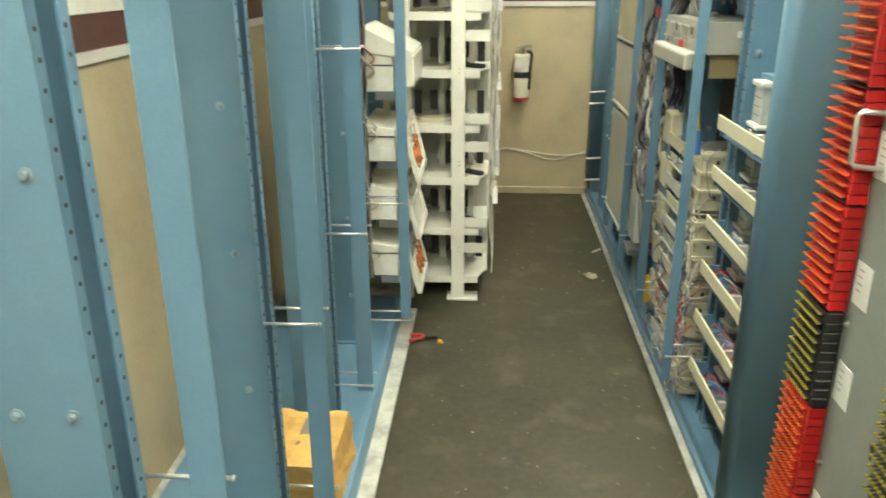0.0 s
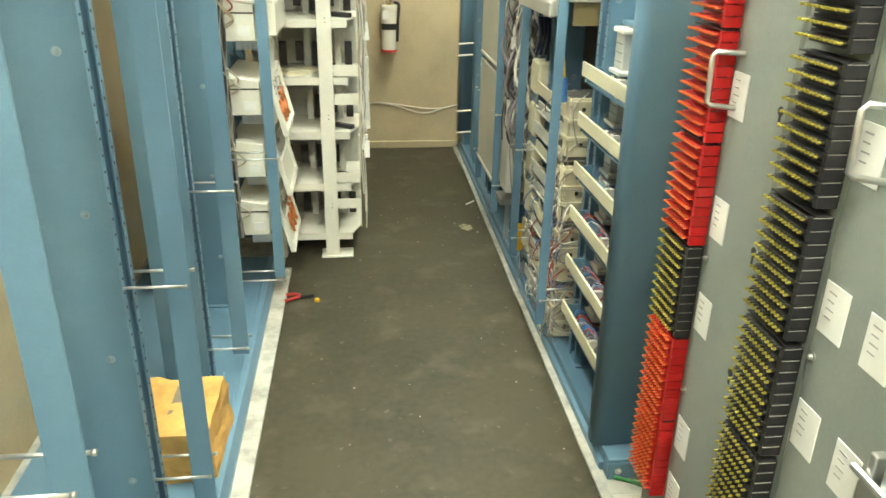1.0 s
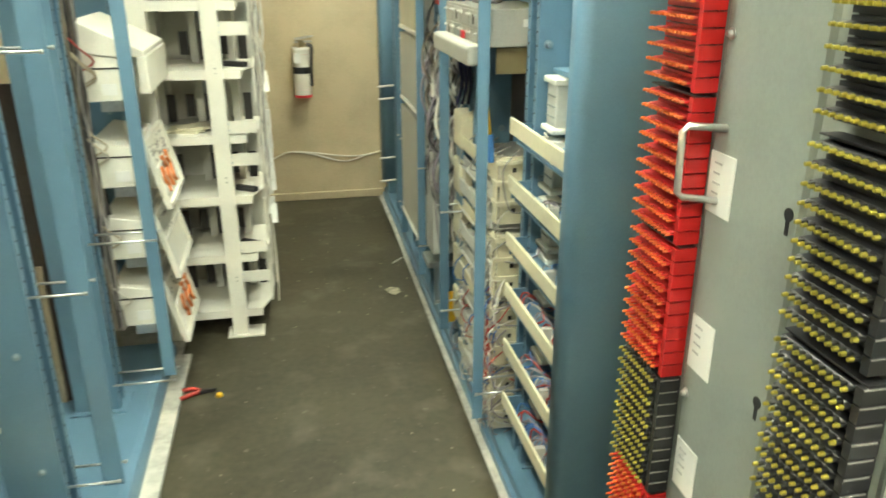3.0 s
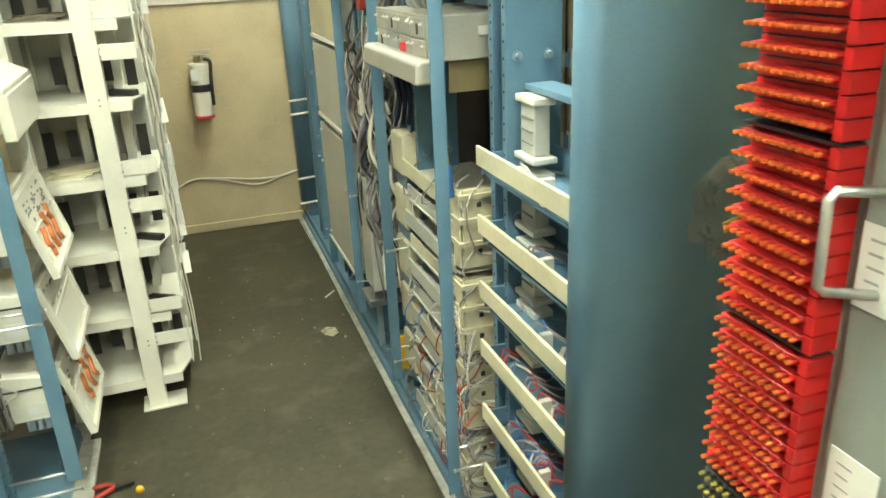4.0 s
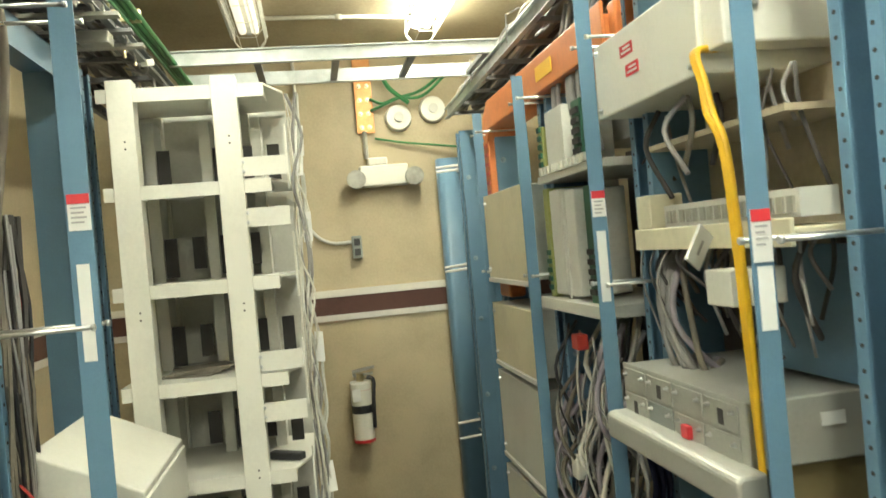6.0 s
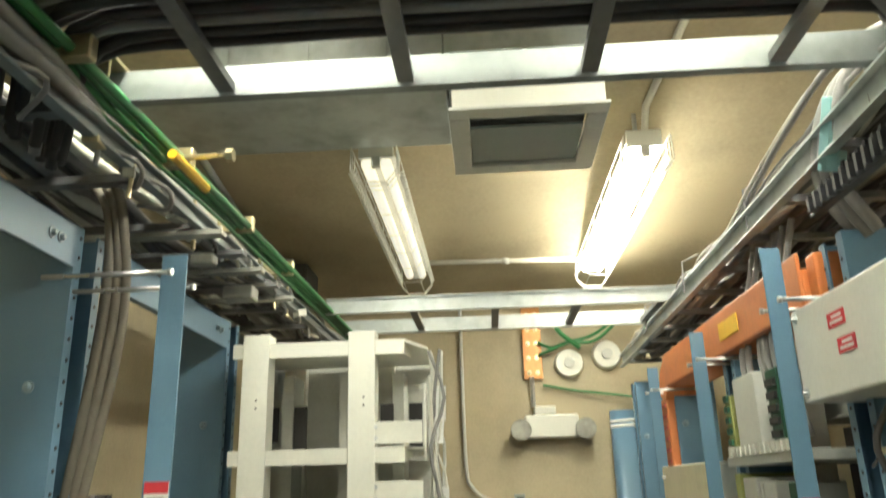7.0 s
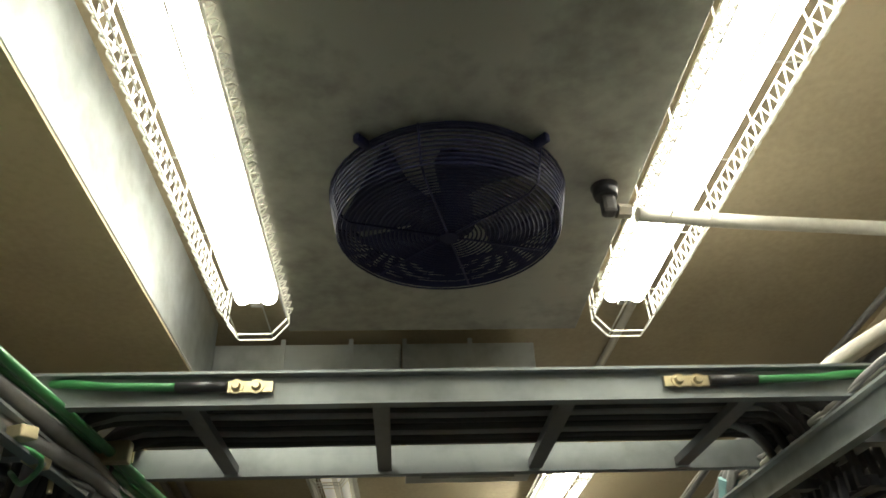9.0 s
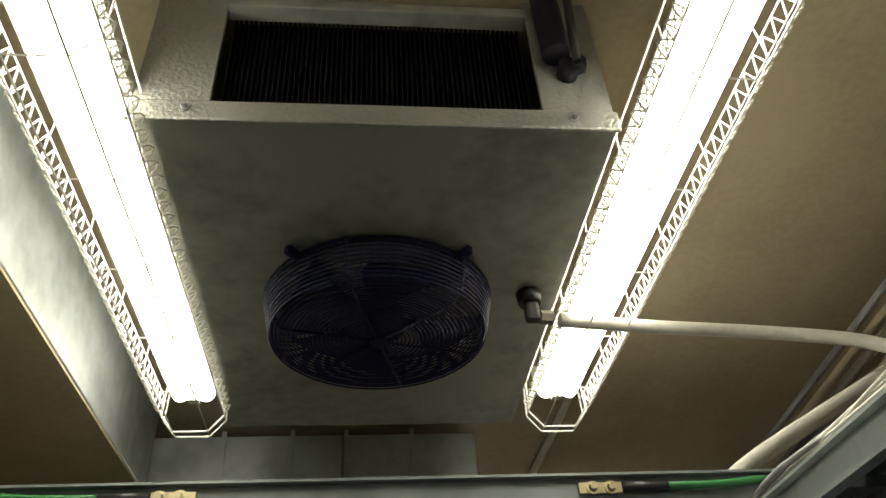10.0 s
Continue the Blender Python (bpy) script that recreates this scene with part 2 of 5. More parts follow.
for nm, z0, z1, d, mt, lb in (("trim_lower", 1.295, 1.325, 0.012, TRIMW, "white rail under the brown band"), ("trim_band", 1.325, 1.415, 0.006, BROWN, "dark brown wall band"), ("trim_upper", 1.415, 1.45, 0.012, TRIMW, "white rail over the brown band")):
    g = Geo().prism([(-0.681, -2.6), (-0.68 + d, -2.6), (-0.68 + d, 5.28 - d), (1.75, 5.28 - d), (1.75, 5.281), (-0.681, 5.281)], "z", z0, z1)
    single(nm, g, mt, lb, "trim", kind="structure")
single("baseboard", Geo().box(-0.02, 1.06, 5.262, 5.281, 0.0, 0.05), CREAM, "cream baseboard at the end wall", "baseboard", kind="structure", bevel=0.004)


# ---- frames on the west side ----
base = thing("steel_plinth", (-0.2, 2.0, 0), "long blue painted steel base channel under the racks", "rack base")
g = Geo().box(-0.62, -0.085, -2.0, 3.24, 0.0, 0.055)
part("top_plate", g, BLUE, base, bevel=0.004)
part("front_rail", Geo().prism([(-0.085, 0), (-0.045, 0), (-0.045, 0.03), (-0.060, 0.062), (-0.085, 0.062)], "y", -2.0, 3.24), BLUE, base, bevel=0.003)
single("kerb_strip", Geo().prism([(-0.046, -2.0), (-0.018, -2.0), (0.006, 1.7), (0.012, 2.6), (0.016, 3.2), (-0.046, 3.2)], "z", -0.003, 0.012), CONC, "strip of bare grey concrete beside the rack base", "kerb", kind="structure")


def upright(y0, dz=0.0, pair=False):
    """A blue channel column, open to the aisle, with punched lips and bolts."""
    t = thing("rack_upright", (-0.28, y0, 0.055), "tall blue painted steel channel upright bolted to the base", "rack upright", "rack uprights")
    part("near_leg", Geo().box(-0.305, -0.165, y0, y0 + 0.004, 0.055, 2.17), BLUE, t)
    part("far_leg", Geo().box(-0.305, -0.165, y0 + 0.086, y0 + 0.09, 0.055, 2.17), BLUE, t)
    part("back_plate", Geo().box(-0.26, -0.256, y0 + 0.004, y0 + 0.086, 0.055, 2.17), BLUE, t)
    part("lip", Geo().box(-0.169, -0.165, y0 + 0.0035, y0 + 0.022, 0.055, 2.17), BLUE, t)
    part("lip", Geo().box(-0.169, -0.165, y0 + 0.068, y0 + 0.0865, 0.055, 2.17), BLUE, t)
    g = Geo()
    for i in range(62):
        z = 0.12 + i * 0.0333
        g.disc((-0.1652, y0 + 0.013, z), "x", 0.0032, 0.0012, 8)
        g.disc((-0.1652, y0 + 0.078, z), "x", 0.0032, 0.0012, 8)
    tagged(part("punching", g, DARK, t), kind="stuff")
    part("foot", Geo().box(-0.32, -0.14, y0 - 0.02, y0 + 0.11, 0.055, 0.063), BLUE, t, bevel=0.002)
    for z in (0.27, 0.60, 0.935, 1.255, 1.58, 1.91):
        bolt((-0.197 if pair else -0.212, y0, z + dz), "-y", t, BOLT, 0.0062)
        if pair and z == 0.935:
            bolt((-0.272, y0, z + dz), "-y", t, BOLT, 0.0062)
        bolt((-0.256, y0 + 0.05, z), "x", t, BOLT, 0.0062)
    return t


upright(0.74, 0.037, True)
up0 = upright(1.44)
for y in (0.04, 2.13, 2.75, 3.49):
    copy_thing(up0, pose(-0.28, y, 0.055))


def guard(y0, x0, rods, side=1, tops=2.10, reach=0.105, width=0.054, foot=0.12):
    """A flat bar beside an upright, held between pairs of thin rods; y0 is the nearer rod, x0 the bar's aisle edge."""
    t = thing("guard_strip", (x0, y0 + 0.078, foot), "slim blue painted steel guard bar on thin zinc rods", "guard bar", "guard bars")
    a, b = (x0 - width, x0) if side > 0 else (x0, x0 + width)
    yb = y0 + 0.078
    part("bar", Geo().box(a, b, yb, yb + 0.004, foot, tops), BLUE, t, bevel=0.001)
    inner = a if side > 0 else b
    part("edge", Geo().box(min(inner, inner + 0.004 * side), max(inner, inner + 0.004 * side), yb + 0.004, yb + 0.018, foot, tops), BLUE, t)
    for z in rods:
        for k in (0, 1):
            yy = y0 + 0.0855 * k
            g = Geo().tube([(inner - side * reach, yy, z), (inner + side * (width + 0.006), yy, z)], 0.0036, 8)
            g.disc((inner + side * (width + 0.006), yy, z), "x", 0.0052, 0.006 * side, 8)
            part("rod", g, STEEL, t, smooth=True)
    return t


guard(0.755, -0.046, (0.808, 1.90))
guard(1.45, -0.047, (0.262, 0.765, 1.88))
guard(2.15, -0.049, (0.202, 0.741, 1.302, 1.87), foot=0.135)
sl = guard(2.637, 0.036, (0.215, 0.695, 1.55, 2.05), reach=0.14, width=0.04, foot=0.19)


def sticker(parent, x0, x1, y, z0, z1, red=True, d=-0.0015):
    """A paper label that faces the near end of the aisle."""
    lab = part("sticker", Geo().box(x0, x1, y + d, y, z0, z1), PAPER, parent, "white paper sticker")
    if red:
        part("heading", Geo().box(x0, x1, y + 1.6 * d, y + d, z1 - 0.016, z1), REDINK, lab)
        g = Geo()
        for i in range(4):
            g.box(x0 + 0.005, x1 - 0.006 - 0.004 * (i % 2), y + 1.6 * d, y + d, z1 - 0.024 - i * 0.008, z1 - 0.021 - i * 0.008)
        part("print", g, INK, lab)
    return lab


sticker(sl, 0.0, 0.035, 2.715, 1.705, 1.765)
sticker(sl, 0.006, 0.026, 2.715, 1.49, 1.65, False)

# header beams over the west uprights
for i, (a, b) in enumerate(((0.21, 0.78), (0.87, 1.44), (1.53, 2.10), (2.19, 2.755), (2.845, 3.49))):
    t = thing("header_beam", (-0.28, (a + b) / 2, 2.1), "blue painted steel header joining two rack uprights", "header beam", "header beams")
    part("front_flange", Geo().box(-0.169, -0.165, a, b, 2.10, 2.17), BLUE, t)
    part("top_web", Geo().box(-0.305, -0.165, a, b, 2.166, 2.17), BLUE, t)
    for y in (a + 0.05, a + 0.075, b - 0.05, b - 0.075):
        bolt((-0.165, y, 2.135), "x", t, BOLT, 0.006)

# ---- parcel ----
t = thing("cardboard_box", (-0.195, 1.83, 0.055), "crumpled kraft paper wrapped parcel on the rack base", "parcel")
bm = bmesh.new()
bmesh.ops.create_cube(bm, size=1)
bmesh.ops.subdivide_edges(bm, edges=bm.edges, cuts=7, use_grid_fill=True)
for v in bm.verts:
    k = noise.noise(v.co * 3.0) * 0.06 + noise.noise(v.co * 9.0) * 0.035 - 0.05 * max(0, v.co.length - 0.74)
    v.co = Vector((v.co.x * 0.25, v.co.y * 0.29, (v.co.z + 0.5) * 0.155)) * (1 + k)
    v.co.x += -0.02 * (v.co.z / 0.16)
    v.co.z = max(0, v.co.z)
me = bpy.data.meshes.new("wrapping")
bm.to_mesh(me)
bm.free()
me.materials.append(KRAFT)
ob = new("wrapping", me)
ob.parent = t
part("packing_tape", Geo().box(-0.215, -0.175, 1.745, 1.93, 0.2085, 0.2105), STRAPW, t)

# ---- white shelf rack across the aisle's west side ----
t = thing("white_shelf_rack", (0.1, 3.5, 0), "tall white enamelled open shelf rack, mostly empty", "shelf rack")
for x0 in (-0.075, 0.172):
    p = part("post", Geo().prism([(x0, 3.40), (x0, 3.345), (x0 + 0.062, 3.345), (x0 + 0.062, 3.40), (x0 + 0.058, 3.40), (x0 + 0.058, 3.349), (x0 + 0.004, 3.349), (x0 + 0.004, 3.40)], "z", 0.0, 2.10), WHITE, t, bevel=0.002)
    g = Geo()
    for i in range(5):
        g.disc((x0 + 0.036, 3.3449, 0.25 + 0.42 * i), "y", 0.0026, -0.0008, 8)
        g.disc((x0 + 0.036, 3.3449, 0.268 + 0.42 * i), "y", 0.0026, -0.0008, 8)
    tagged(part("slot_row", g, DARK, p), kind="stuff")
for x0 in (-0.075, 0.172):
    part("rear_post", Geo().box(x0, x0 + 0.062, 3.72, 3.76, 0.0, 2.10), WHITE, t, bevel=0.002)
for i in range(9):
    z = 0.085 + 0.2455 * i
    if z > 2.0:
        z = 2.045
    s = part("shelf", Geo().prism([(-0.10, 3.352), (0.30, 3.352), (0.345, 3.47), (0.345, 3.72), (-0.10, 3.72)], "z", z + 0.028, z + 0.034), WHITE, t)
    part("front_lip", Geo().box(-0.10, 0.172, 3.350, 3.354, z, z + 0.034).box(0.234, 0.30, 3.350, 3.354, z, z + 0.034), WHITE, s)
    part("bracket", Geo().prism([(3.352, z + 0.028), (3.352, z), (3.52, z + 0.018), (3.52, z + 0.028)], "x", 0.296, 0.30), WHITE, s)
    for zz in (z + 0.041, z - 0.087) if i % 2 else ():
        q = part("label_plate", Geo().box(0.234, 0.340, 3.346, 3.349, zz, zz + 0.048), WHITE, t)
        for b in (0.012, 0.036):
            bolt((0.236, 3.346, zz + b), "-y", q, r=0.003, name="screw")
part("back_panel", Geo().box(-0.16, 0.345, 3.745, 3.749, 0.05, 2.08), OFFW, t)
part("foot_plate", Geo().box(0.15, 0.30, 3.325, 3.43, 0.0, 0.008), WHITE, t, bevel=0.002)
# Cutouts are dark plates, coloured like the shade inside an opening.
for i in range(8):
    for j in range(6):
        if (i * 3 + j) % 5 != 3:
            x = -0.09 + j * 0.075
            z = 0.15 + 0.2455 * i
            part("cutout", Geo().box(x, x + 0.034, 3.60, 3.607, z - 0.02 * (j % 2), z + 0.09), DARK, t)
for i, x in enumerate((-0.05, 0.10, 0.24)):
    part("divider", Geo().box(x, x + 0.03, 3.612, 3.72, 0.12, 2.04), OFFW, t)
for i in range(7):
    z = 0.13 + i * 0.28
    part("side_bracket", Geo().box(0.340, 0.345, 3.40, 3.44, z, z + 0.17), WHITE, t)
# thin cable hanging down the free side of the shelves
c = thing("hanging_cable", (0.36, 3.46, 1.0), "thin pale cables hanging beside the white shelves", "cable")
for i in range(9):
    random.seed(700 + i)
    pts = bend([(0.358 + random.uniform(-0.008, 0.03), 3.42 + random.uniform(-0.02, 0.05), 2.06 - 0.125 * k * (0.8 + 0.03 * i)) for k in range(13)], 3)
    part("strand", Geo().tube(pts, random.choice((0.002, 0.003, 0.0045)), 6), random.choice((WHITEW, OFFW, GREYW)), c)
for i in range(14):
    random.seed(760 + i)
    z, x, y = random.uniform(0.5, 1.95), 0.365 + random.uniform(0, 0.02), 3.43 + random.uniform(0, 0.03)
    m = Matrix.Translation((x, y, z)) @ Matrix.Rotation(random.uniform(-0.5, 0.5), 4, "Z") @ Matrix.Rotation(random.uniform(-0.3, 0.3), 4, "X")
    part("paper_tag", Geo().box(-0.012, 0.012, -0.001, 0.001, -0.05, 0.03, m), PAPER, c)
for i in range(3):
    pts = [(0.352 + 0.006 * i + 0.008 * math.sin(7 * k * 0.1 + i), 3.42 + 0.02 * i + 0.006 * math.cos(5 * k * 0.1), 2.0 - 0.1 * k * (0.9 + 0.05 * i)) for k in range(20)]
    part("strand", Geo().tube(pts, 0.0028, 6), WHITEW, c)

# loose things on the shelves
def papers(x, y, z, mt, nm, lab):
    th = thing(nm, (x, y, z), lab, "papers")
    for i in range(4):
        part("sheet", Geo().box(-0.07, 0.07, -0.05, 0.05, 0, 0.004, Matrix.Translation((x + 0.01 * i, y + 0.006 * i, z + 0.0045 * i)) @ Matrix.Rotation(0.25 * i - 0.3, 4, "Z")), mt, th)


for (x, y, zi, mt, nm, lab) in ((0.06, 3.46, 3, BEIGE, "paper_stack", "loose tan paper strips lying on a white shelf"), (0.05, 3.48, 5, STRAPW, "scrap_pile", "small brown scraps lying on a white shelf")):
    papers(x, y, 0.085 + 0.2455 * zi + 0.034, mt, nm, lab)
for zi, dy in ((2, 0.0), (4, 0.02), (1, 0.03)):
    z = 0.085 + 0.2455 * zi + 0.034
    th = thing("black_bracket", (0.28, 3.42, z), "short black plastic bracket lying on a shelf", "bracket", "black brackets")
    part("body", Geo().box(-0.05, 0.05, -0.015, 0.015, 0, 0.02, Matrix.Translation((0.275, 3.43 + dy, z)) @ Matrix.Rotation(-0.6, 4, "Z")), BLACK, th, bevel=0.004)

# ---- white modules with hinged covers, in the last west bay ----
for i, z in enumerate((1.075, 0.80, 0.555, 0.31)):
    th = thing("terminal_box", (-0.09, 3.05, z), "white metal terminal box with a sloping hinged cover" if i else "white metal terminal box with a sloping closed top", "terminal box", "terminal boxes")
    part("body", Geo().prism([(-0.155, z), (-0.03, z), (-0.03, z + 0.13), (-0.155, z + 0.15)], "y", 2.87, 3.26), WHITE, th, bevel=0.003)
    part("seam", Geo().box(-0.157, -0.029, 2.868, 2.871, z + 0.098, z + 0.103), DARK, th)
    part("label", Geo().box(-0.09, -0.045, 2.8675, 2.869, z + 0.02, z + 0.055), PAPER, th)
    if i == 0:
        part("top_cover", Geo().prism([(-0.165, z + 0.15), (-0.02, z + 0.13), (0.045, z + 0.135), (0.045, z + 0.15), (-0.15, z + 0.245)], "y", 2.865, 3.28), WHITE, th, bevel=0.004)
        part("drip_edge", Geo().box(0.02, 0.05, 2.865, 3.28, z + 0.02, z + 0.135), WHITE, th, bevel=0.003)
    else:
        m = Matrix.Translation((0.050, 2.875, z - 0.085)) @ Matrix.Rotation(radians(-14), 4, "Y")
        d = part("cover", Geo().box(0.0, 0.008, 0, 0.36, 0, 0.235, m), WHITE, th, bevel=0.003)
        part("rim", Geo().box(0.008, 0.020, 0, 0.36, 0, 0.012, m).box(0.008, 0.020, 0, 0.36, 0.223, 0.235, m).box(0.008, 0.020, 0, 0.012, 0.012, 0.223, m).box(0.008, 0.020, 0.348, 0.36, 0.012, 0.223, m), WHITE, d)
        part("rib", Geo().box(0.008, 0.014, 0.012, 0.348, 0.125, 0.131, m), OFFW, d)
        if i in (1, 3):
            for k in range(3):
                y0 = 0.10 + 0.075 * k + (0.05 if i == 3 else 0)
                pts = bend([m @ Vector((0.012, y0 + 0.012 * math.sin(2.2 * q + k), 0.035 + 0.022 * q)) for q in range(6 if k else 5)], 3)
                part("lead_loop", Geo().tube(pts, 0.0085, 6), ORANGEP, d, smooth=True)
            part("tag", Geo().box(0.0085, 0.011, 0.06, 0.095, 0.035, 0.065, m), PAPER, d)
        g = Geo()
        for k in range(44 if i == 1 else 14):
            random.seed(100 * i + k)
            y0, z0 = random.uniform(0.02, 0.32), random.uniform(0.135, 0.212)
            g.box(0.0085, 0.0105, y0, y0 + random.uniform(0.006, 0.02), z0, z0 + 0.006, m)
        tagged(part("printed_diagram", g, GREYW, d), kind="stuff")
    for k in range(4):
        zz = z + 0.02 - 0.03 * k
        part("bracket", Geo().box(-0.10 + 0.02 * k, -0.075 + 0.02 * k, 2.866, 2.874, z - 0.03, z + 0.004), STEEL, th)
b = thing("wire_bundle", (-0.18, 2.93, 0.8), "tangled red, white and black wires running up the rack", "wires")
for i in range(96):
    random.seed(i)
    x, y = random.uniform(-0.205, -0.140), random.uniform(2.842, 2.90)
    pts = bend([(x + random.uniform(-0.012, 0.012), y + random.uniform(-0.012, 0.012), 1.75 - 0.16 * k) for k in range(10)], 3)
    part("wire", Geo().tube(pts, random.choice((0.0028, 0.004, 0.0055)), 5), random.choice((REDW, WHITEW, GREYW, BLACK, STRAPW, DARKW, DARKW, GREYW) if i % 3 == 0 else (DARKW, DARKW, BLACK, STRAPW, GREYW)), b)
for i in range(8):
    random.seed(50 + i)
    z = random.choice((1.2, 0.95, 0.7, 0.42)) + random.uniform(-0.04, 0.04)
    part("loop", Geo().tube(bend([(-0.18, 2.865, z + 0.05), (-0.13, 2.84, z), (-0.10, 2.86, z - 0.04), (-0.14, 2.87, z - 0.07)], 4), 0.003, 5), random.choice((REDW, WHITEW, TANW)), b)
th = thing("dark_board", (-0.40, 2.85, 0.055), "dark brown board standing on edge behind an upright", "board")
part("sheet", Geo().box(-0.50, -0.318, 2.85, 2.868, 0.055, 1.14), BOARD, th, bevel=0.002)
part("edge_strip", Geo().box(-0.372, -0.352, 2.840, 2.849, 0.055, 0.56), TANW, th, bevel=0.002)

# ---- small things on the floor ----
th = thing("cutting_pliers", (0.06, 2.9, 0), "red-handled cutting pliers on the floor", "pliers")
part("handle", Geo().tube(bend([(0.075, 2.905, 0.01), (0.05, 2.92, 0.012), (0.01, 2.92, 0.01)]), 0.008, 8), REDW, th, smooth=True)
part("handle", Geo().tube(bend([(0.075, 2.9, 0.01), (0.045, 2.88, 0.012), (0.01, 2.86, 0.01)]), 0.008, 8), REDW, th, smooth=True)
part("jaw", Geo().prism([(0.07, 2.89), (0.12, 2.898), (0.13, 2.905), (0.075, 2.915)], "z", 0.004, 0.016), BLACK, th)
single("plastic_bung", Geo().disc((0.145, 2.872, 0), "z", 0.014, 0.012, 12, 0.009), YELLOWP, "small yellow plastic cap on the floor", "cap", smooth=True)
g = Geo()
random.seed(5)
for i in range(80):
    x, y = random.uniform(0.1, 0.98), random.uniform(1.0, 5.1)
    if y > 3.2:
        x = random.uniform(0.42, 1.0)
    r = random.uniform(0.0012, 0.0042)
    g.disc((x, y, 0.0), "z", r, 0.0015, 7)
single("floor_specks", g, SMEAR, "small pale specks of dirt on the floor", "dirt", kind="stuff")
single("paint_smear", Geo().prism([(0.87, 3.66), (0.90, 3.63), (0.93, 3.66), (0.925, 3.71), (0.89, 3.73), (0.86, 3.70)], "z", 0.0, 0.0012).prism([(0.94, 3.60), (0.955, 3.605), (0.95, 3.625)], "z", 0.0, 0.001).prism([(0.84, 3.73), (0.852, 3.74), (0.838, 3.76)], "z", 0.0, 0.001), SMEAR, "pale smear of dried plaster on the floor", "stain", kind="stuff")
single("wire_scrap", Geo().tube([(0.945, 4.03, 0.004), (1.0, 4.09, 0.004)], 0.004, 6), WHITEW, "short offcut of white wire on the floor", "wire")

# ---- end wall ----
th = thing("fire_extinguisher", (0.565, 5.2, 0.70), "white fire extinguisher with a red band on a wall bracket", "extinguisher")
part("cylinder", Geo().tube([(0.565, 5.2, 0.70), (0.565, 5.2, 0.71), (0.565, 5.2, 0.95), (0.565, 5.2, 0.975), (0.565, 5.2, 0.99)], 0.052, 24), WHITE, th, smooth=True)
part("neck", Geo().tube([(0.565, 5.2, 0.985), (0.565, 5.2, 1.03)], 0.02, 14), BRASS, th)
part("base_ring", Geo().tube([(0.565, 5.2, 0.69), (0.565, 5.2, 0.705)], 0.054, 24), REDINK, th)
part("label_band", Geo().tube([(0.565, 5.2, 0.835), (0.565, 5.2, 0.875)], 0.053, 24), BLACK, th)
part("shoulder_band", Geo().tube([(0.565, 5.2, 0.95), (0.565, 5.2, 0.985)], 0.0525, 24, 0.03), REDINK, th)
part("lever", Geo().prism([(0.53, 1.03), (0.64, 1.05), (0.64, 1.06), (0.53, 1.045)], "y", 5.19, 5.21), STEEL, th)
part("carry_handle", Geo().prism([(0.53, 1.015), (0.63, 1.02), (0.63, 1.028), (0.53, 1.027)], "y", 5.19, 5.21), STEEL, th)
part("hose", Geo().tube(bend([(0.60, 5.19, 1.01), (0.63, 5.18, 0.99), (0.622, 5.165, 0.9), (0.618, 5.165, 0.76)]), 0.01, 8), BLACK, th, smooth=True)
part("tag", Geo().box(0.52, 0.56, 5.144, 5.146, 0.90, 0.96), PAPER, th)
part("wall_bracket", Geo().box(0.545, 0.585, 5.25, 5.281, 0.80, 1.0), STEEL, th)
th = thing("wall_cable", (0.7, 5.27, 0.5), "two thin white cables sagging along the end wall", "cable")
for k in (0, 1):
    part("strand", Geo().tube(bend([(0.34, 5.272, 0.28), (0.45, 5.272, 0.325), (0.6, 5.27, 0.315 - 0.01 * k), (0.8, 5.27, 0.285 - 0.035 * k), (0.95, 5.27, 0.285), (1.06, 5.272, 0.31)]), 0.005, 6), WHITEW, th)
th = thing("wall_outlet", (0.613, 5.27, 1.66), "grey surface socket outlet fed by a bent conduit", "socket")
part("box", Geo().box(0.588, 0.638, 5.24, 5.281, 1.60, 1.715), GREY, th, bevel=0.004)
part("socket", Geo().box(0.598, 0.628, 5.236, 5.241, 1.665, 1.70), BLACK, th)
part("socket", Geo().box(0.598, 0.628, 5.236, 5.241, 1.615, 1.65), BLACK, th)
part("conduit", Geo().tube(bend([(0.59, 5.262, 1.685), (0.48, 5.262, 1.69), (0.40, 5.262, 1.75), (0.375, 5.262, 1.85), (0.37, 5.262, 2.3), (0.37, 5.262, 2.62)]), 0.009, 10), OFFW, th, smooth=True)
th = thing("emergency_light", (0.75, 5.24, 2.0), "white twin-head emergency light on the end wall", "emergency light")
part("battery_case", Geo().box(0.655, 0.90, 5.20, 5.281, 1.955, 2.06).box(0.70, 0.80, 5.21, 5.281, 2.06, 2.10), WHITE, th, bevel=0.008)
for x in (0.633, 0.925):
    h = part("lamp_head", Geo().tube([(x, 5.235, 1.995), (x, 5.20, 1.993), (x, 5.165, 1.99)], 0.03, 18, 0.048), DULL, th, smooth=True)
    part("lens", Geo().disc((x, 5.166, 1.99), "y", 0.043, -0.004, 18), DULL, h)
th = thing("copper_ground_bar", (0.71, 5.25, 2.4), "drilled copper ground bar mounted on the end wall", "ground bar")
part("bar", Geo().box(0.665, 0.755, 5.255, 5.265, 2.23, 2.64), COPPER, th, bevel=0.002)
for i in range(5):
    for k in (0, 1):
        bolt((0.69 + 0.04 * k, 5.255, 2.26 + 0.07 * i), "-y", th, BRASS, 0.008)
part("lead", Geo().tube([(0.70, 5.262, 2.10), (0.70, 5.258, 2.24)], 0.012, 8), STEEL, th)
part("standoff", Geo().box(0.68, 0.74, 5.264, 5.281, 2.3, 2.36), COPPER, th)
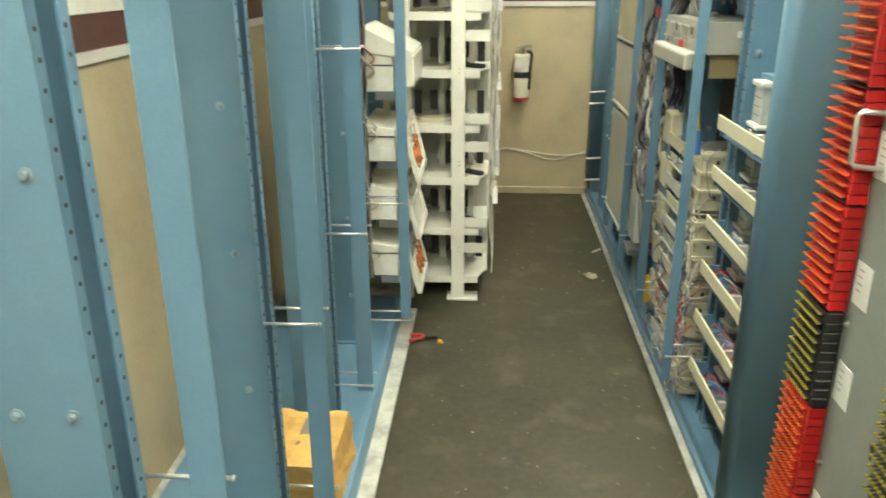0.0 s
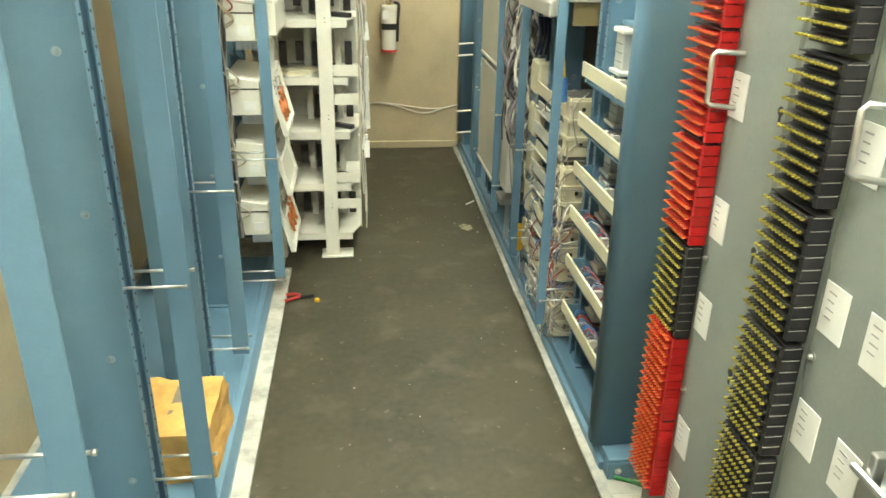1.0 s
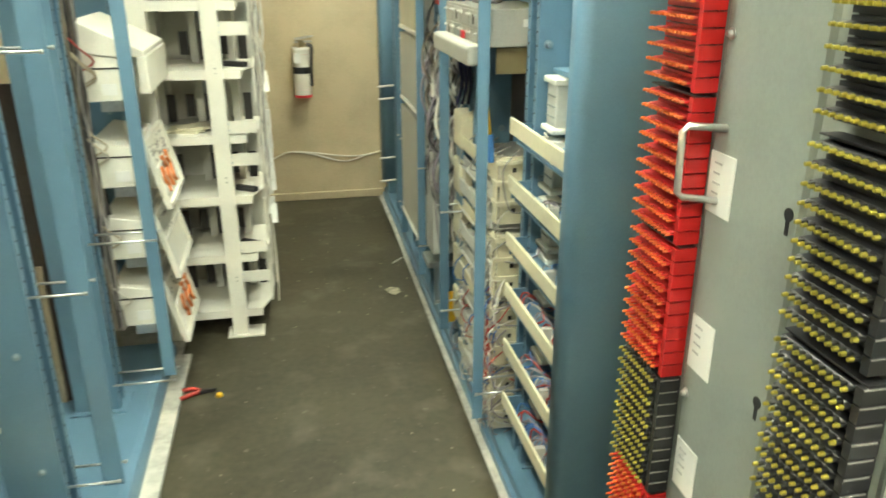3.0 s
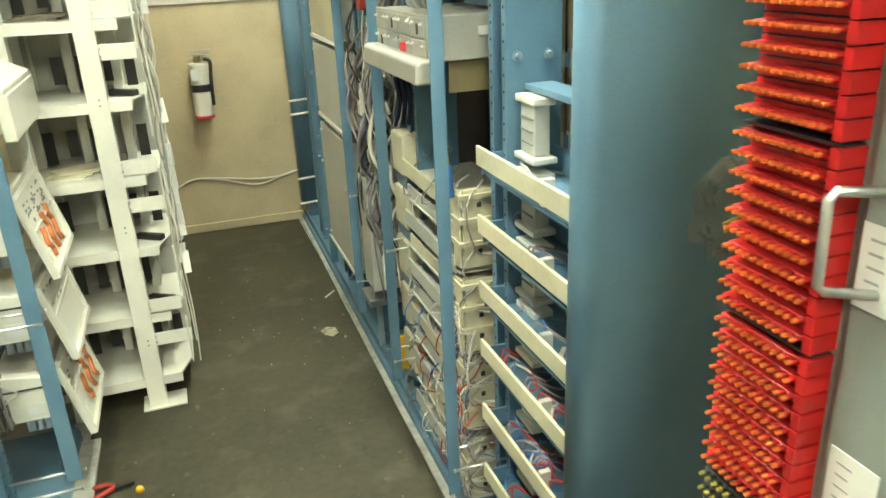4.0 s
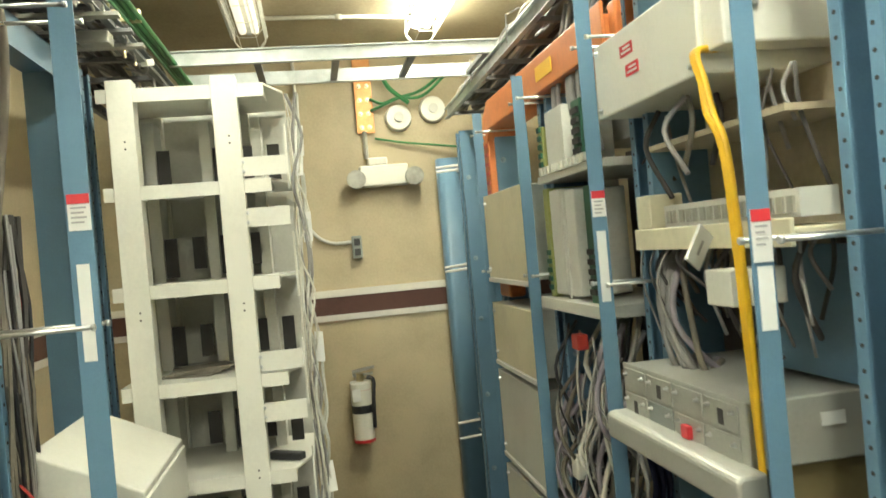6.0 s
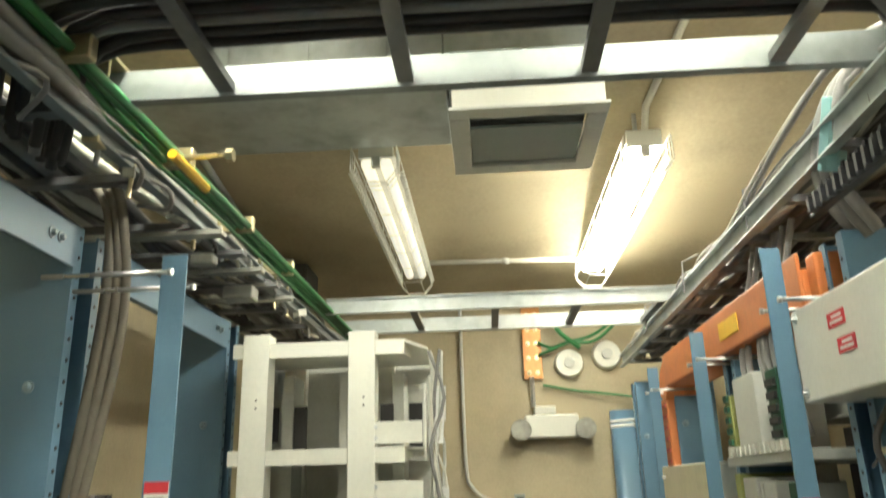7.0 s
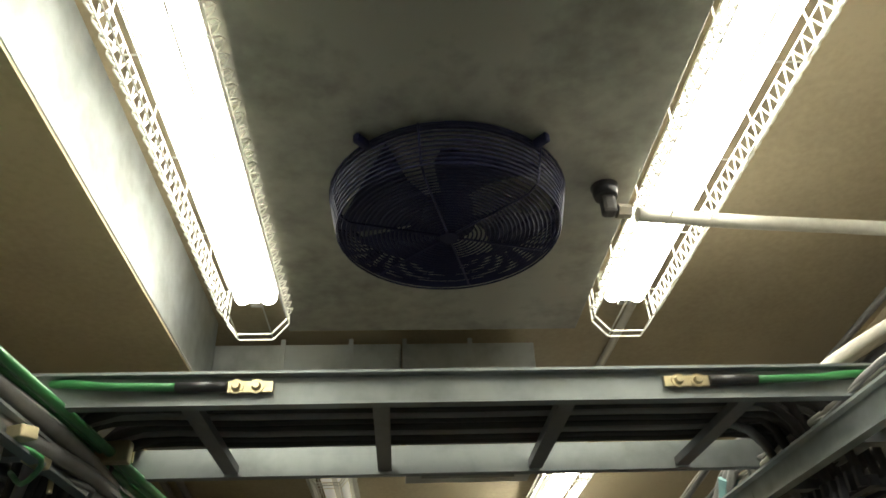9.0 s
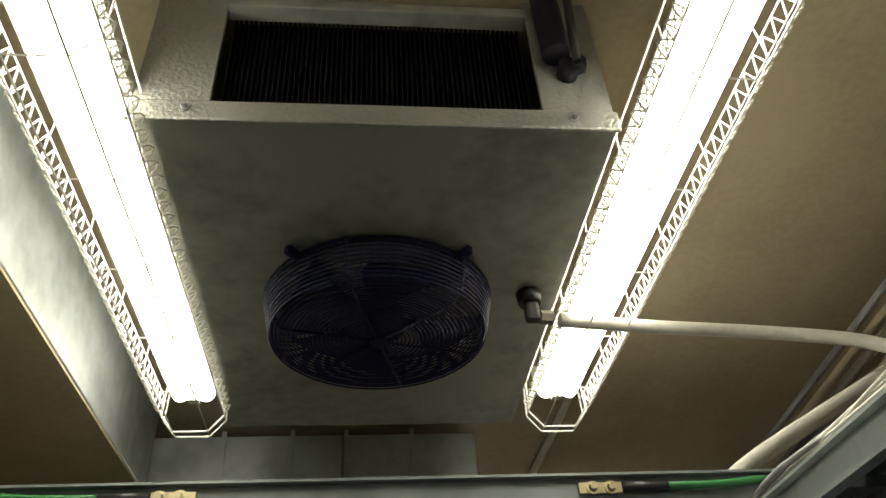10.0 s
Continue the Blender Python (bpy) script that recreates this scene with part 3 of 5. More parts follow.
for x, z in ((0.88, 2.30), (1.06, 2.335)):
    th = thing("wall_alarm", (x, 5.26, z), "round white alarm sounder on the end wall", "alarm", "alarms")
    part("dish", Geo().tube([(x, 5.281, z), (x, 5.25, z), (x, 5.235, z)], 0.07, 24, 0.062), WHITE, th, smooth=True)
    part("centre", Geo().disc((x, 5.236, z), "y", 0.025, -0.012, 14), OFFW, th)
th = thing("green_ground_wires", (0.9, 5.2, 2.4), "green insulated ground wires looping on the end wall", "wires")
for i in range(2):
    part("wire", Geo().tube(bend([(1.12, 5.1, 2.5 - 0.02 * i), (1.0, 5.18, 2.42 - 0.03 * i), (0.88, 5.2, 2.39), (0.80, 5.22, 2.36 + 0.01 * i), (0.74, 5.24, 2.34 + 0.06 * i)]), 0.008, 6), GREEN, th, smooth=True)
part("wire", Geo().tube(bend([(0.75, 5.25, 2.2), (0.9, 5.25, 2.17), (1.1, 5.23, 2.14), (1.2, 5.2, 2.12)]), 0.006, 6), GREEN, th)
part("wire", Geo().tube(bend([(0.80, 5.2, 2.52), (0.84, 5.2, 2.44), (0.93, 5.19, 2.36)]), 0.012, 6), GREEN, th)

# ---- frames on the east side ----
base = thing("steel_plinth", (1.2, 3.5, 0), "long blue painted steel base channel under the east racks", "rack base")
part("top_plate", Geo().box(1.07, 1.48, 1.72, 5.26, 0.0, 0.055), BLUE, base, bevel=0.004)
part("front_rail", Geo().prism([(1.016, 1.70), (1.07, 1.70), (1.07, 5.262), (1.05, 5.262), (1.022, 3.0)], "z", 0.0, 0.030), BLUE, base, bevel=0.003)
part("front_lip", Geo().prism([(1.030, 1.70), (1.072, 1.70), (1.072, 5.262), (1.062, 5.262), (1.036, 3.0)], "z", 0.030, 0.064), BLUE, base, bevel=0.004)
single("kerb_strip", Geo().prism([(0.985, 1.0), (1.016, 1.0), (1.023, 3.0), (1.051, 5.262), (1.03, 5.262), (1.0, 3.0)], "z", -0.003, 0.008), CONC, "strip of bare grey concrete beside the east rack base", "kerb", kind="structure")


def rounded(x0, x1, y0, y1, r, n=8):
    """An outline with its two west corners rounded."""
    out = [(x1, y0), (x1, y1)]
    out += [(x0 + r - r * math.sin(math.pi / 2 * i / n), y1 - r + r * math.cos(math.pi / 2 * i / n)) for i in range(n + 1)]
    out += [(x0 + r - r * math.cos(math.pi / 2 * i / n), y0 + r - r * math.sin(math.pi / 2 * i / n)) for i in range(n + 1)]
    return out


th = thing("end_guard", (1.2, 1.77, 0.055), "wide smooth blue steel end guard with rounded edge", "end guard")
part("panel", Geo().prism(rounded(1.0, 1.56, 1.73, 1.80, 0.03), "z", 0.064, 2.3), BLUE, th, smooth=True)
part("foot", Geo().box(1.03, 1.48, 1.66, 1.74, 0.055, 0.066), BLUE, th, bevel=0.003)
part("base_end", Geo().box(1.03, 1.48, 1.655, 1.70, 0.0, 0.056), BLUE, th, bevel=0.003)
for x in (1.06, 1.12):
    bolt((x, 1.655, 0.03), "-y", th, r=0.007)
th = thing("end_guard", (1.2, 5.2, 0.055), "blue steel end guard by the end wall", "end guard")
part("panel", Geo().prism(rounded(1.035, 1.49, 5.10, 5.2, 0.035), "z", 0.15, 2.06), BLUE, th, smooth=True)
part("foot", Geo().box(1.07, 1.48, 5.12, 5.24, 0.055, 0.15), BLUE, th, bevel=0.003)
for z in (0.18, 0.327, 0.695, 0.77, 1.5, 1.52, 1.98, 2.0):
    part("rod", Geo().tube([(1.005, 4.98, z), (1.13, 4.98, z + 0.008)], 0.0065, 8), TRIMW, th)
    part("rod_stay", Geo().tube([(1.13, 4.98, z + 0.008), (1.13, 5.11, z + 0.008)], 0.005, 8), STEEL, th)


def upright_e(y0):
    t = thing("rack_upright", (1.2, y0, 0.055), "tall blue painted steel channel upright on the east base", "rack upright", "rack uprights east")
    part("near_leg", Geo().box(1.075, 1.2, y0, y0 + 0.004, 0.055, 2.13), BLUE, t)
    part("far_leg", Geo().box(1.075, 1.2, y0 + 0.086, y0 + 0.09, 0.055, 2.13), BLUE, t)
    part("back_plate", Geo().box(1.13, 1.134, y0 + 0.004, y0 + 0.086, 0.055, 2.13), BLUE, t)
    part("lip", Geo().box(1.075, 1.079, y0 + 0.0035, y0 + 0.022, 0.055, 2.13), BLUE, t)
    part("lip", Geo().box(1.075, 1.079, y0 + 0.068, y0 + 0.0865, 0.055, 2.13), BLUE, t)
    g = Geo()
    for i in range(60):
        g.disc((1.0752, y0 + 0.013, 0.12 + i * 0.0333), "x", 0.0032, -0.0012, 8)
        g.disc((1.0752, y0 + 0.078, 0.12 + i * 0.0333), "x", 0.0032, -0.0012, 8)
    tagged(part("punching", g, DARK, t), kind="stuff")
    part("foot", Geo().box(1.06, 1.35, y0 - 0.02, y0 + 0.11, 0.055, 0.063), BLUE, t, bevel=0.002)
    for z in (0.62, 0.95, 1.29, 1.56, 1.92):
        bolt((1.10, y0, z), "-y", t, BOLT, 0.0075)
        bolt((1.17, y0, z), "-y", t, BOLT, 0.0075)
    return t


ue = upright_e(2.19)
for y in (2.83, 3.46, 4.08, 4.7):
    copy_thing(ue, pose(1.2, y, 0.055))
g1 = guard(2.222, 0.950, (0.30, 1.60, 2.02), side=-1, tops=2.14, width=0.032, foot=0.165)
g2 = guard(2.837, 0.972, (0.28, 0.66, 1.52, 2.02), side=-1, tops=2.13, width=0.034, foot=0.165)
g3 = guard(3.442, 0.995, (0.31, 0.66, 1.52, 2.02), side=-1, tops=2.10, reach=0.10, width=0.034, foot=0.14)
g4 = guard(4.032, 1.005, (0.31, 0.66, 1.52, 2.02), side=-1, tops=2.10, reach=0.10, width=0.034, foot=0.14)
sticker(g2, 0.974, 1.004, 2.915, 1.66, 1.715)
sticker(g2, 0.979, 0.999, 2.915, 1.48, 1.63, False)
sticker(g1, 0.952, 0.980, 2.30, 1.57, 1.64)
sticker(g1, 0.956, 0.978, 2.30, 1.48, 1.565, False)

# trays before the end guard
for i, z in enumerate((1.109, 0.956, 0.799, 0.649, 0.477, 0.305)):
    th = thing("fibre_tray", (1.12, 2.0, z), "blue shelf tray with a cream front strip, loosely wired", "tray", "trays by the end guard")
    part("front_strip", Geo().box(1.018, 1.026, 1.81, 2.225, z - 0.042, z), BEIGE, th, bevel=0.002)
    part("tray_floor", Geo().box(1.026, 1.17, 1.81, 2.185, z - 0.060, z - 0.054), BLUE, th)
    part("rear_rail", Geo().box(1.165, 1.18, 1.81, 2.185, z - 0.06, z - 0.005), BLUE, th, bevel=0.002)
    part("end_bracket", Geo().box(1.024, 1.075, 2.205, 2.211, z - 0.06, z - 0.015), BLUE, th)
    part("clip", Geo().box(1.03, 1.055, 1.93, 1.945, z - 0.054, z - 0.002), TRIMW, th, bevel=0.002)
    for k in range((2, 5, 6, 14, 26, 30)[i]):
        random.seed(i * 31 + k)
        y = random.uniform(1.83, 2.15)
        mt = random.choice((BLUEW, MAUVEW, GREYW, WHITEW, BLUEW)) if i < 3 else random.choice((MAUVEW, MAUVEW, WHITEW, REDW, BLUEW))
        part("wire", Geo().tube(bend([(1.035, y, z - 0.05), (1.06, y + random.uniform(-0.05, 0.05), z - 0.02), (1.10, y + random.uniform(-0.08, 0.08), z - 0.035), (1.16, y, z - 0.05)], 3), 0.0026, 5), mt, th)
    w = part("terminal", Geo().box(1.095, 1.13, 2.10, 2.165, z - 0.008, z + 0.095), OFFW, th, bevel=0.003)
    part("terminal_cap", Geo().box(1.088, 1.138, 2.09, 2.178, z + 0.095, z + 0.11), WHITE, w, bevel=0.003)
    part("terminal_foot", Geo().box(1.085, 1.14, 2.085, 2.178, z - 0.022, z - 0.009), WHITE, w, bevel=0.003)
    for q in range(3):
        part("rib", Geo().box(1.092, 1.095, 2.104, 2.16, z + 0.015 + 0.025 * q, z + 0.018 + 0.025 * q), GREY, w)
single("cross_beam", Geo().prism([(1.115, 1.235), (1.115, 1.222), (1.12, 1.222), (1.12, 1.229), (1.18, 1.229), (1.18, 1.235)], "y", 1.805, 2.188), BLUE, "blue steel cross beam between uprights", "beam", bevel=0.002)
# cable bundles behind
th = thing("riser_cables", (1.35, 2.05, 1.2), "thick laced tan and mauve cable bundles rising behind the rack", "cables")
for i in range(22):
    random.seed(300 + i)
    x, y = 1.205 + 0.008 * i + (0.03 if i > 8 else 0), random.uniform(2.27, 2.31)
    part("cable", Geo().tube([(x, y, 0.06), (x + random.uniform(-0.005, 0.005), y, 0.8), (x, y + 0.01, 1.5), (x, y, 2.3)], 0.0062, 6), (TANW if i < 9 else MAUVEW if i < 17 else GREYW), th, smooth=True)
for z in (0.75, 1.07, 1.25, 1.62):
    s = part("lacing_bar", Geo().box(1.196, 1.49, 2.245, 2.255, z, z + 0.03), BLUE, th)
    for k in range(9):
        part("tie", Geo().box(1.205 + 0.022 * k, 1.211 + 0.022 * k, 2.24, 2.257, z - 0.003, z + 0.038), WHITEW, s)

# card shelf stack in the second east bay
th = thing("card_shelf", (1.15, 2.7, 0.5), "stack of cream card trays with wires spilling out", "card shelf")
for i in range(12):
    z = 0.935 - 0.0775 * i
    s = part("tray", Geo().box(1.036, 1.25, 2.40, 2.85, z - 0.04, z - 0.036), OFFW, th)
    part("front_strip", Geo().box(1.030 + 0.012 * (i % 2), 1.036 + 0.012 * (i % 2), 2.42, 2.85, z - (0.036 if i % 2 else 0.044), z), OFFW if i % 3 else BEIGE, s)
for i in range(4):
    z = 0.955 - 0.232 * i
    p = part("end_plate", Geo().box(1.038, 1.13, 2.372, 2.378, z - 0.19, z + 0.01).box(1.03, 1.036, 2.378, 2.42, z - 0.19, z + 0.01), BEIGE, th, bevel=0.002)
    for k in range(3):
        part("ledge", Geo().box(1.026, 1.13, 2.365, 2.42, z - 0.06 * k - 0.012, z - 0.06 * k), BEIGE, p)
    for k in range(3):
        part("slot", Geo().box(1.075, 1.086, 2.370, 2.3725, z - 0.035 - 0.06 * k, z - 0.022 - 0.06 * k), DARK, p)
for i in range(5):
    z = 0.997 - 0.168 * i
    part("spacer_block", Geo().box(1.036, 1.10, 2.862, 2.985, z - 0.125, z), BEIGE, th, bevel=0.008)
    part("clip", Geo().box(1.046, 1.09, 2.875, 2.975, z - 0.167, z - 0.1265), BLUE, th, bevel=0.003)
part("back_plate", Geo().box(1.06, 1.10, 3.02, 3.04, 0.06, 1.0), BLUE, th)
for i in range(150):
    random.seed(900 + i)
    z = random.uniform(0.12, 0.98) if i < 50 else random.uniform(0.12, 0.62)
    y = random.uniform(2.33, 2.5) if i % 3 else random.uniform(2.4, 2.9)
    d = random.uniform(0.05, 0.16)
    part("wire", Geo().tube(bend([(1.10, y + 0.05, z), (1.04 + random.uniform(-0.03, 0.01), y, z - 0.3 * d), (1.04 + random.uniform(-0.03, 0.02), y + random.uniform(-0.05, 0.08), z - d), (1.10, y, z - 1.1 * d)], 3), 0.0024, 5), random.choice((WHITEW, GREYW, MAUVEW, WHITEW, BLUEW, MAUVEW, REDW) if z < 0.6 else (WHITEW, GREYW, GREYW, WHITEW)), th)
th = thing("yellow_bracket", (1.03, 3.0, 0.2), "bright yellow plastic end bracket", "bracket")
part("plate", Geo().box(1.015, 1.085, 2.978, 2.986, 0.16, 0.29), YELLOWP, th, bevel=0.003)
part("stem", Geo().box(1.04, 1.06, 2.982, 2.988, 0.055, 0.16), STEEL, th)
th = thing("coiled_cable", (1.09, 3.1, 0.06), "loose coil of white cable on the rack base", "cable")
for k in range(4):
    part("turn", Geo().ring((1.12 + 0.01 * k, 2.78 + 0.01 * k, 0.064 + 0.008 * k), "z", 0.07 - 0.005 * k, 0.004, 24), WHITEW, th, smooth=True)
single("loose_plate", Geo().box(-0.04, 0.04, -0.02, 0.02, 0, 0.006, Matrix.Translation((1.12, 1.98, 0.064)) @ Matrix.Rotation(0.2, 4, "Z")), DULL, "small bare metal plate lying on the base", "plate")

# Added dark sheets: the shade deep inside the racks, put into colour.
th = thing("rack_back_panel", (1.34, 2.9, 0.055), "dark brown sheets added behind the east racks as the shade of their interior", "panel")
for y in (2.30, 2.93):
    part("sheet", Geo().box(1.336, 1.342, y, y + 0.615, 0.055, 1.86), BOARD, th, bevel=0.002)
part("shade_strip", Geo().box(1.33, 1.348, 2.917, 2.928, 0.055, 1.86), BOARD, th)

# instrument box
CASE = material("brushed_case", (0.40, 0.40, 0.36), 0.4, metal=0.25, spread=0.08, grain=140)
th = thing("rack_instrument", (1.12, 2.6, 1.22), "grey aluminium rack instrument with a white front ledge", "instrument")
part("case", Geo().box(0.985, 1.32, 2.40, 2.83, 1.262, 1.362), CASE, th, bevel=0.003)
fp = part("front_panel", Geo().box(0.979, 0.985, 2.395, 2.835, 1.258, 1.364), CASE, th, bevel=0.002)
for i in range(4):
    for r in (0, 1):
        y, z = 2.415 + 0.105 * i, 1.266 + 0.048 * r
        q = part("module", Geo().box(0.976, 0.979, y, y + 0.095, z, z + 0.042), GREY if (i, r) == (2, 0) else CASE, fp, bevel=0.001)
        bolt((0.976, y + 0.012, z + 0.03), "-x", q, STEEL, 0.003, "screw")
        bolt((0.976, y + 0.083, z + 0.03), "-x", q, STEEL, 0.003, "screw")
        if (i + r) % 2:
            part("window", Geo().box(0.975, 0.976, y + 0.04, y + 0.055, z + 0.006, z + 0.03), DARKW, q)
        if (i, r) == (1, 0):
            part("red_switch", Geo().box(0.966, 0.976, y + 0.035, y + 0.06, z + 0.008, z + 0.03), REDINK, q, bevel=0.002)
part("ledge", Geo().prism([(0.936, 1.220), (0.985, 1.220), (0.985, 1.272), (0.944, 1.272), (0.936, 1.264)], "y", 2.36, 2.835), CASE, th, bevel=0.006)
part("lower_plate", Geo().box(1.03, 1.30, 2.41, 2.415, 1.19, 1.278), material("brown_board", (0.16, 0.13, 0.06), 0.6), th)
part("side_label", Geo().box(1.10, 1.14, 2.398, 2.401, 1.315, 1.335), PAPER, th)
th = thing("yellow_fibre_lead", (1.02, 2.4, 1.4), "bright yellow fibre cable hanging down", "cable")
for k in range(3):
    d = 0.006 * k
    part("strand", Geo().tube(bend([(1.03, 2.47 + d, 1.895), (0.992, 2.468 + d, 1.89), (0.988, 2.445 + d, 1.84), (0.985 - 0.3 * d, 2.425 + d, 1.79), (0.982, 2.392 + d, 1.733), (0.982, 2.378 + d, 1.6), (0.988, 2.38 + d, 1.45), (0.99, 2.384, 1.28), (0.995, 2.385, 1.15), (1.01, 2.385, 1.02)]), 0.0055, 8), YELLOWP, th, smooth=True)
part("plug", Geo().tube([(1.01, 2.385, 1.03), (1.015, 2.385, 0.95)], 0.01, 8), BLUEW, th)
th = thing("blue_connector", (1.04, 2.86, 1.1), "dark blue cable connectors hanging in the rack", "connector")
for k in range(3):
    part("plug", Geo().tube(bend([(1.03 + 0.015 * k, 2.86, 1.17), (1.035 + 0.015 * k, 2.85, 1.1), (1.02 + 0.02 * k, 2.86, 1.03)]), 0.009, 8, 0.005), FANB, th)

# upper equipment in the second east bay
th = thing("junction_cabinet", (1.15, 2.7, 1.86), "long white steel cabinet with red warning labels", "cabinet")
part("body", Geo().box(1.0, 1.28, 2.48, 2.90, 1.86, 2.01), WHITE, th, bevel=0.004)
part("end_cover", Geo().box(1.01, 1.27, 2.42, 2.479, 1.89, 2.01), WHITE, th, bevel=0.004)
for y, z in ((2.71, 1.955), (2.69, 1.915)):
    lab = part("warning_label", Geo().box(0.9985, 1.0, y, y + 0.055, z, z + 0.022), REDINK, th)
    part("print", Geo().box(0.998, 0.9985, y + 0.006, y + 0.048, z + 0.005, z + 0.009).box(0.998, 0.9985, y + 0.008, y + 0.04, z + 0.013, z + 0.017), PAPER, lab)
for y, z in ((2.50, 1.875), (2.50, 1.995), (2.88, 1.875), (2.88, 1.995)):
    bolt((1.0, y, z), "-x", th, r=0.005, name="screw")
for x in (1.06, 1.2):
    bolt((x, 2.42, 1.95), "-y", th, r=0.007, name="screw")
th = thing("patch_shelf", (1.15, 2.6, 1.55), "cream equipment shelf crowded with cables", "shelf")
part("shelf_plate", Geo().box(1.03, 1.30, 2.32, 2.82, 1.600, 1.612), BEIGE, th, bevel=0.002)
part("shelf_front", Geo().box(1.022, 1.03, 2.32, 2.82, 1.585, 1.625), BEIGE, th, bevel=0.002)
p = part("terminal_block", Geo().box(1.04, 1.10, 2.32, 2.72, 1.625, 1.665), OFFW, th)
for k in range(16):
    part("terminal", Geo().box(1.036, 1.04, 2.33 + 0.024 * k, 2.345 + 0.024 * k, 1.632, 1.655), DULL, p)
part("junction_box", Geo().box(1.03, 1.10, 2.76, 2.82, 1.625, 1.69), BEIGE, th, bevel=0.003)
part("upper_plate", Geo().box(1.05, 1.30, 2.35, 2.80, 1.775, 1.785), TANW, th)
part("rear_panel", Geo().box(1.20, 1.21, 2.30, 2.83, 1.46, 1.86), TANW, th)
part("swing_card", Geo().box(-0.03, 0.03, -0.002, 0.002, -0.03, 0.03, Matrix.Translation((0.985, 2.50, 1.59)) @ Matrix.Rotation(0.5, 4, "Y") @ Matrix.Rotation(0.7, 4, "Z")), PAPER, th)
part("card_print", Geo().box(-0.004, 0.004, -0.0025, 0.0025, -0.012, 0.012, Matrix.Translation((0.985, 2.50, 1.59)) @ Matrix.Rotation(0.5, 4, "Y") @ Matrix.Rotation(0.7, 4, "Z")), INK, th)
part("white_box", Geo().box(0.985, 1.075, 2.415, 2.49, 1.50, 1.555), WHITE, th, bevel=0.003)
for i in range(40):
    random.seed(1200 + i)
    y, x = random.uniform(2.35, 2.85), random.uniform(1.04, 1.16)
    z0 = random.choice((1.85, 1.60, 1.60))
    L = random.uniform(0.08, 0.21)
    part("cable", Geo().tube(bend([(x, y, z0), (x + random.uniform(-0.04, 0.02), y + random.uniform(-0.03, 0.03), z0 - 0.4 * L), (x + random.uniform(-0.03, 0.04), y + random.uniform(-0.05, 0.05), z0 - L)], 4), random.choice((0.0025, 0.0035, 0.005)), 6), random.choice((GREYW, STRAPW, DARKW, GREYW, DARKW)), th, smooth=True)

for i in range(9):
    random.seed(1280 + i)
    y = 2.70 + 0.012 * i
    part("loom", Geo().tube(bend([(1.14, y + 0.05, 1.60), (1.07, y + 0.02, 1.555), (1.05 + random.uniform(-0.02, 0.02), y, 1.45), (1.07 + random.uniform(-0.02, 0.03), y - 0.03, 1.36), (1.12, y, 1.37)], 4), 0.0065, 6), random.choice((GREYW, GREYW, STRAPW, MAUVEW)), th, smooth=True)
part("inner_panel", Geo().box(1.16, 1.166, 2.32, 2.64, 1.37, 1.58), BLUE, th)

OLIVE = material("olive_board", (0.30, 0.32, 0.10), 0.5)
# third east bay: hanging looms and circuit cards
th = thing("cable_loom", (1.1, 3.25, 1.0), "tangled grey and white cable looms hanging in the rack", "cables")
for i in range(95):
    random.seed(1500 + i)
    y, x = random.uniform(3.02, 3.44), random.uniform(1.02, 1.10)
    z0, L = random.uniform(0.75, 1.45), random.uniform(0.2, 0.5)
    part("cable", Geo().tube(bend([(x + 0.03, y, z0), (x + random.uniform(-0.04, 0.03), y + random.uniform(-0.04, 0.04), z0 - 0.35 * L), (x + random.uniform(-0.05, 0.03), y + random.uniform(-0.06, 0.06), z0 - 0.7 * L), (x + random.uniform(-0.02, 0.03), y + random.uniform(-0.03, 0.03), z0 - L)], 4), random.choice((0.003, 0.005, 0.007)), 6), random.choice((GREYW, GREYW, OFFW, STRAPW, MAUVEW, BLACK, WHITEW, GREYW)), th, smooth=True)
part("white_plug", Geo().box(1.02, 1.06, 3.30, 3.35, 0.98, 1.04), WHITE, th, bevel=0.006)
part("black_plug", Geo().box(1.03, 1.08, 3.18, 3.24, 0.95, 1.03), BLACK, th, bevel=0.012)
part("red_plug", Geo().box(1.03, 1.06, 3.24, 3.29, 1.33, 1.37), REDW, th, bevel=0.004)
th = thing("circuit_shelf", (1.15, 3.25, 1.45), "shelf of white and green circuit cards", "circuit shelf")
part("shelf_plate", Geo().box(1.01, 1.30, 3.0, 3.46, 1.43, 1.46), OFFW, th, bevel=0.002)
part("upper_plate", Geo().box(1.03, 1.30, 3.02, 3.46, 1.775, 1.795), OFFW, th, bevel=0.002)
for mt, y, w, z0, z1 in ((OLIVE, 3.40, 0.04, 1.46, 1.76), (OFFW, 3.30, 0.085, 1.47, 1.75), (OFFW, 3.275, 0.012, 1.46, 1.74), (OFFW, 3.19, 0.07, 1.47, 1.74), (GREENB, 3.075, 0.05, 1.46, 1.74),
                         (OLIVE, 3.40, 0.04, 1.80, 1.93), (OFFW, 3.23, 0.14, 1.80, 1.96), (GREENB, 3.10, 0.06, 1.80, 1.95)):
    c = part("card", Geo().box(1.035, 1.07 if mt == GREENB else 1.17, y, y + w, z0, z1), mt, th, bevel=0.003)
    if mt in (GREENB, OLIVE):
        for k in range(5):
            part("chip", Geo().box(1.029, 1.035, y + 0.008, y + w - 0.008, z0 + 0.02 + 0.024 * k, z0 + 0.034 + 0.024 * k), GREENB if mt == OLIVE else DARK, c)
for k in range(12):
    part("terminal", Geo().box(1.02, 1.03, 3.06 + 0.03 * k, 3.08 + 0.03 * k, 1.795, 1.815), WHITE, th)
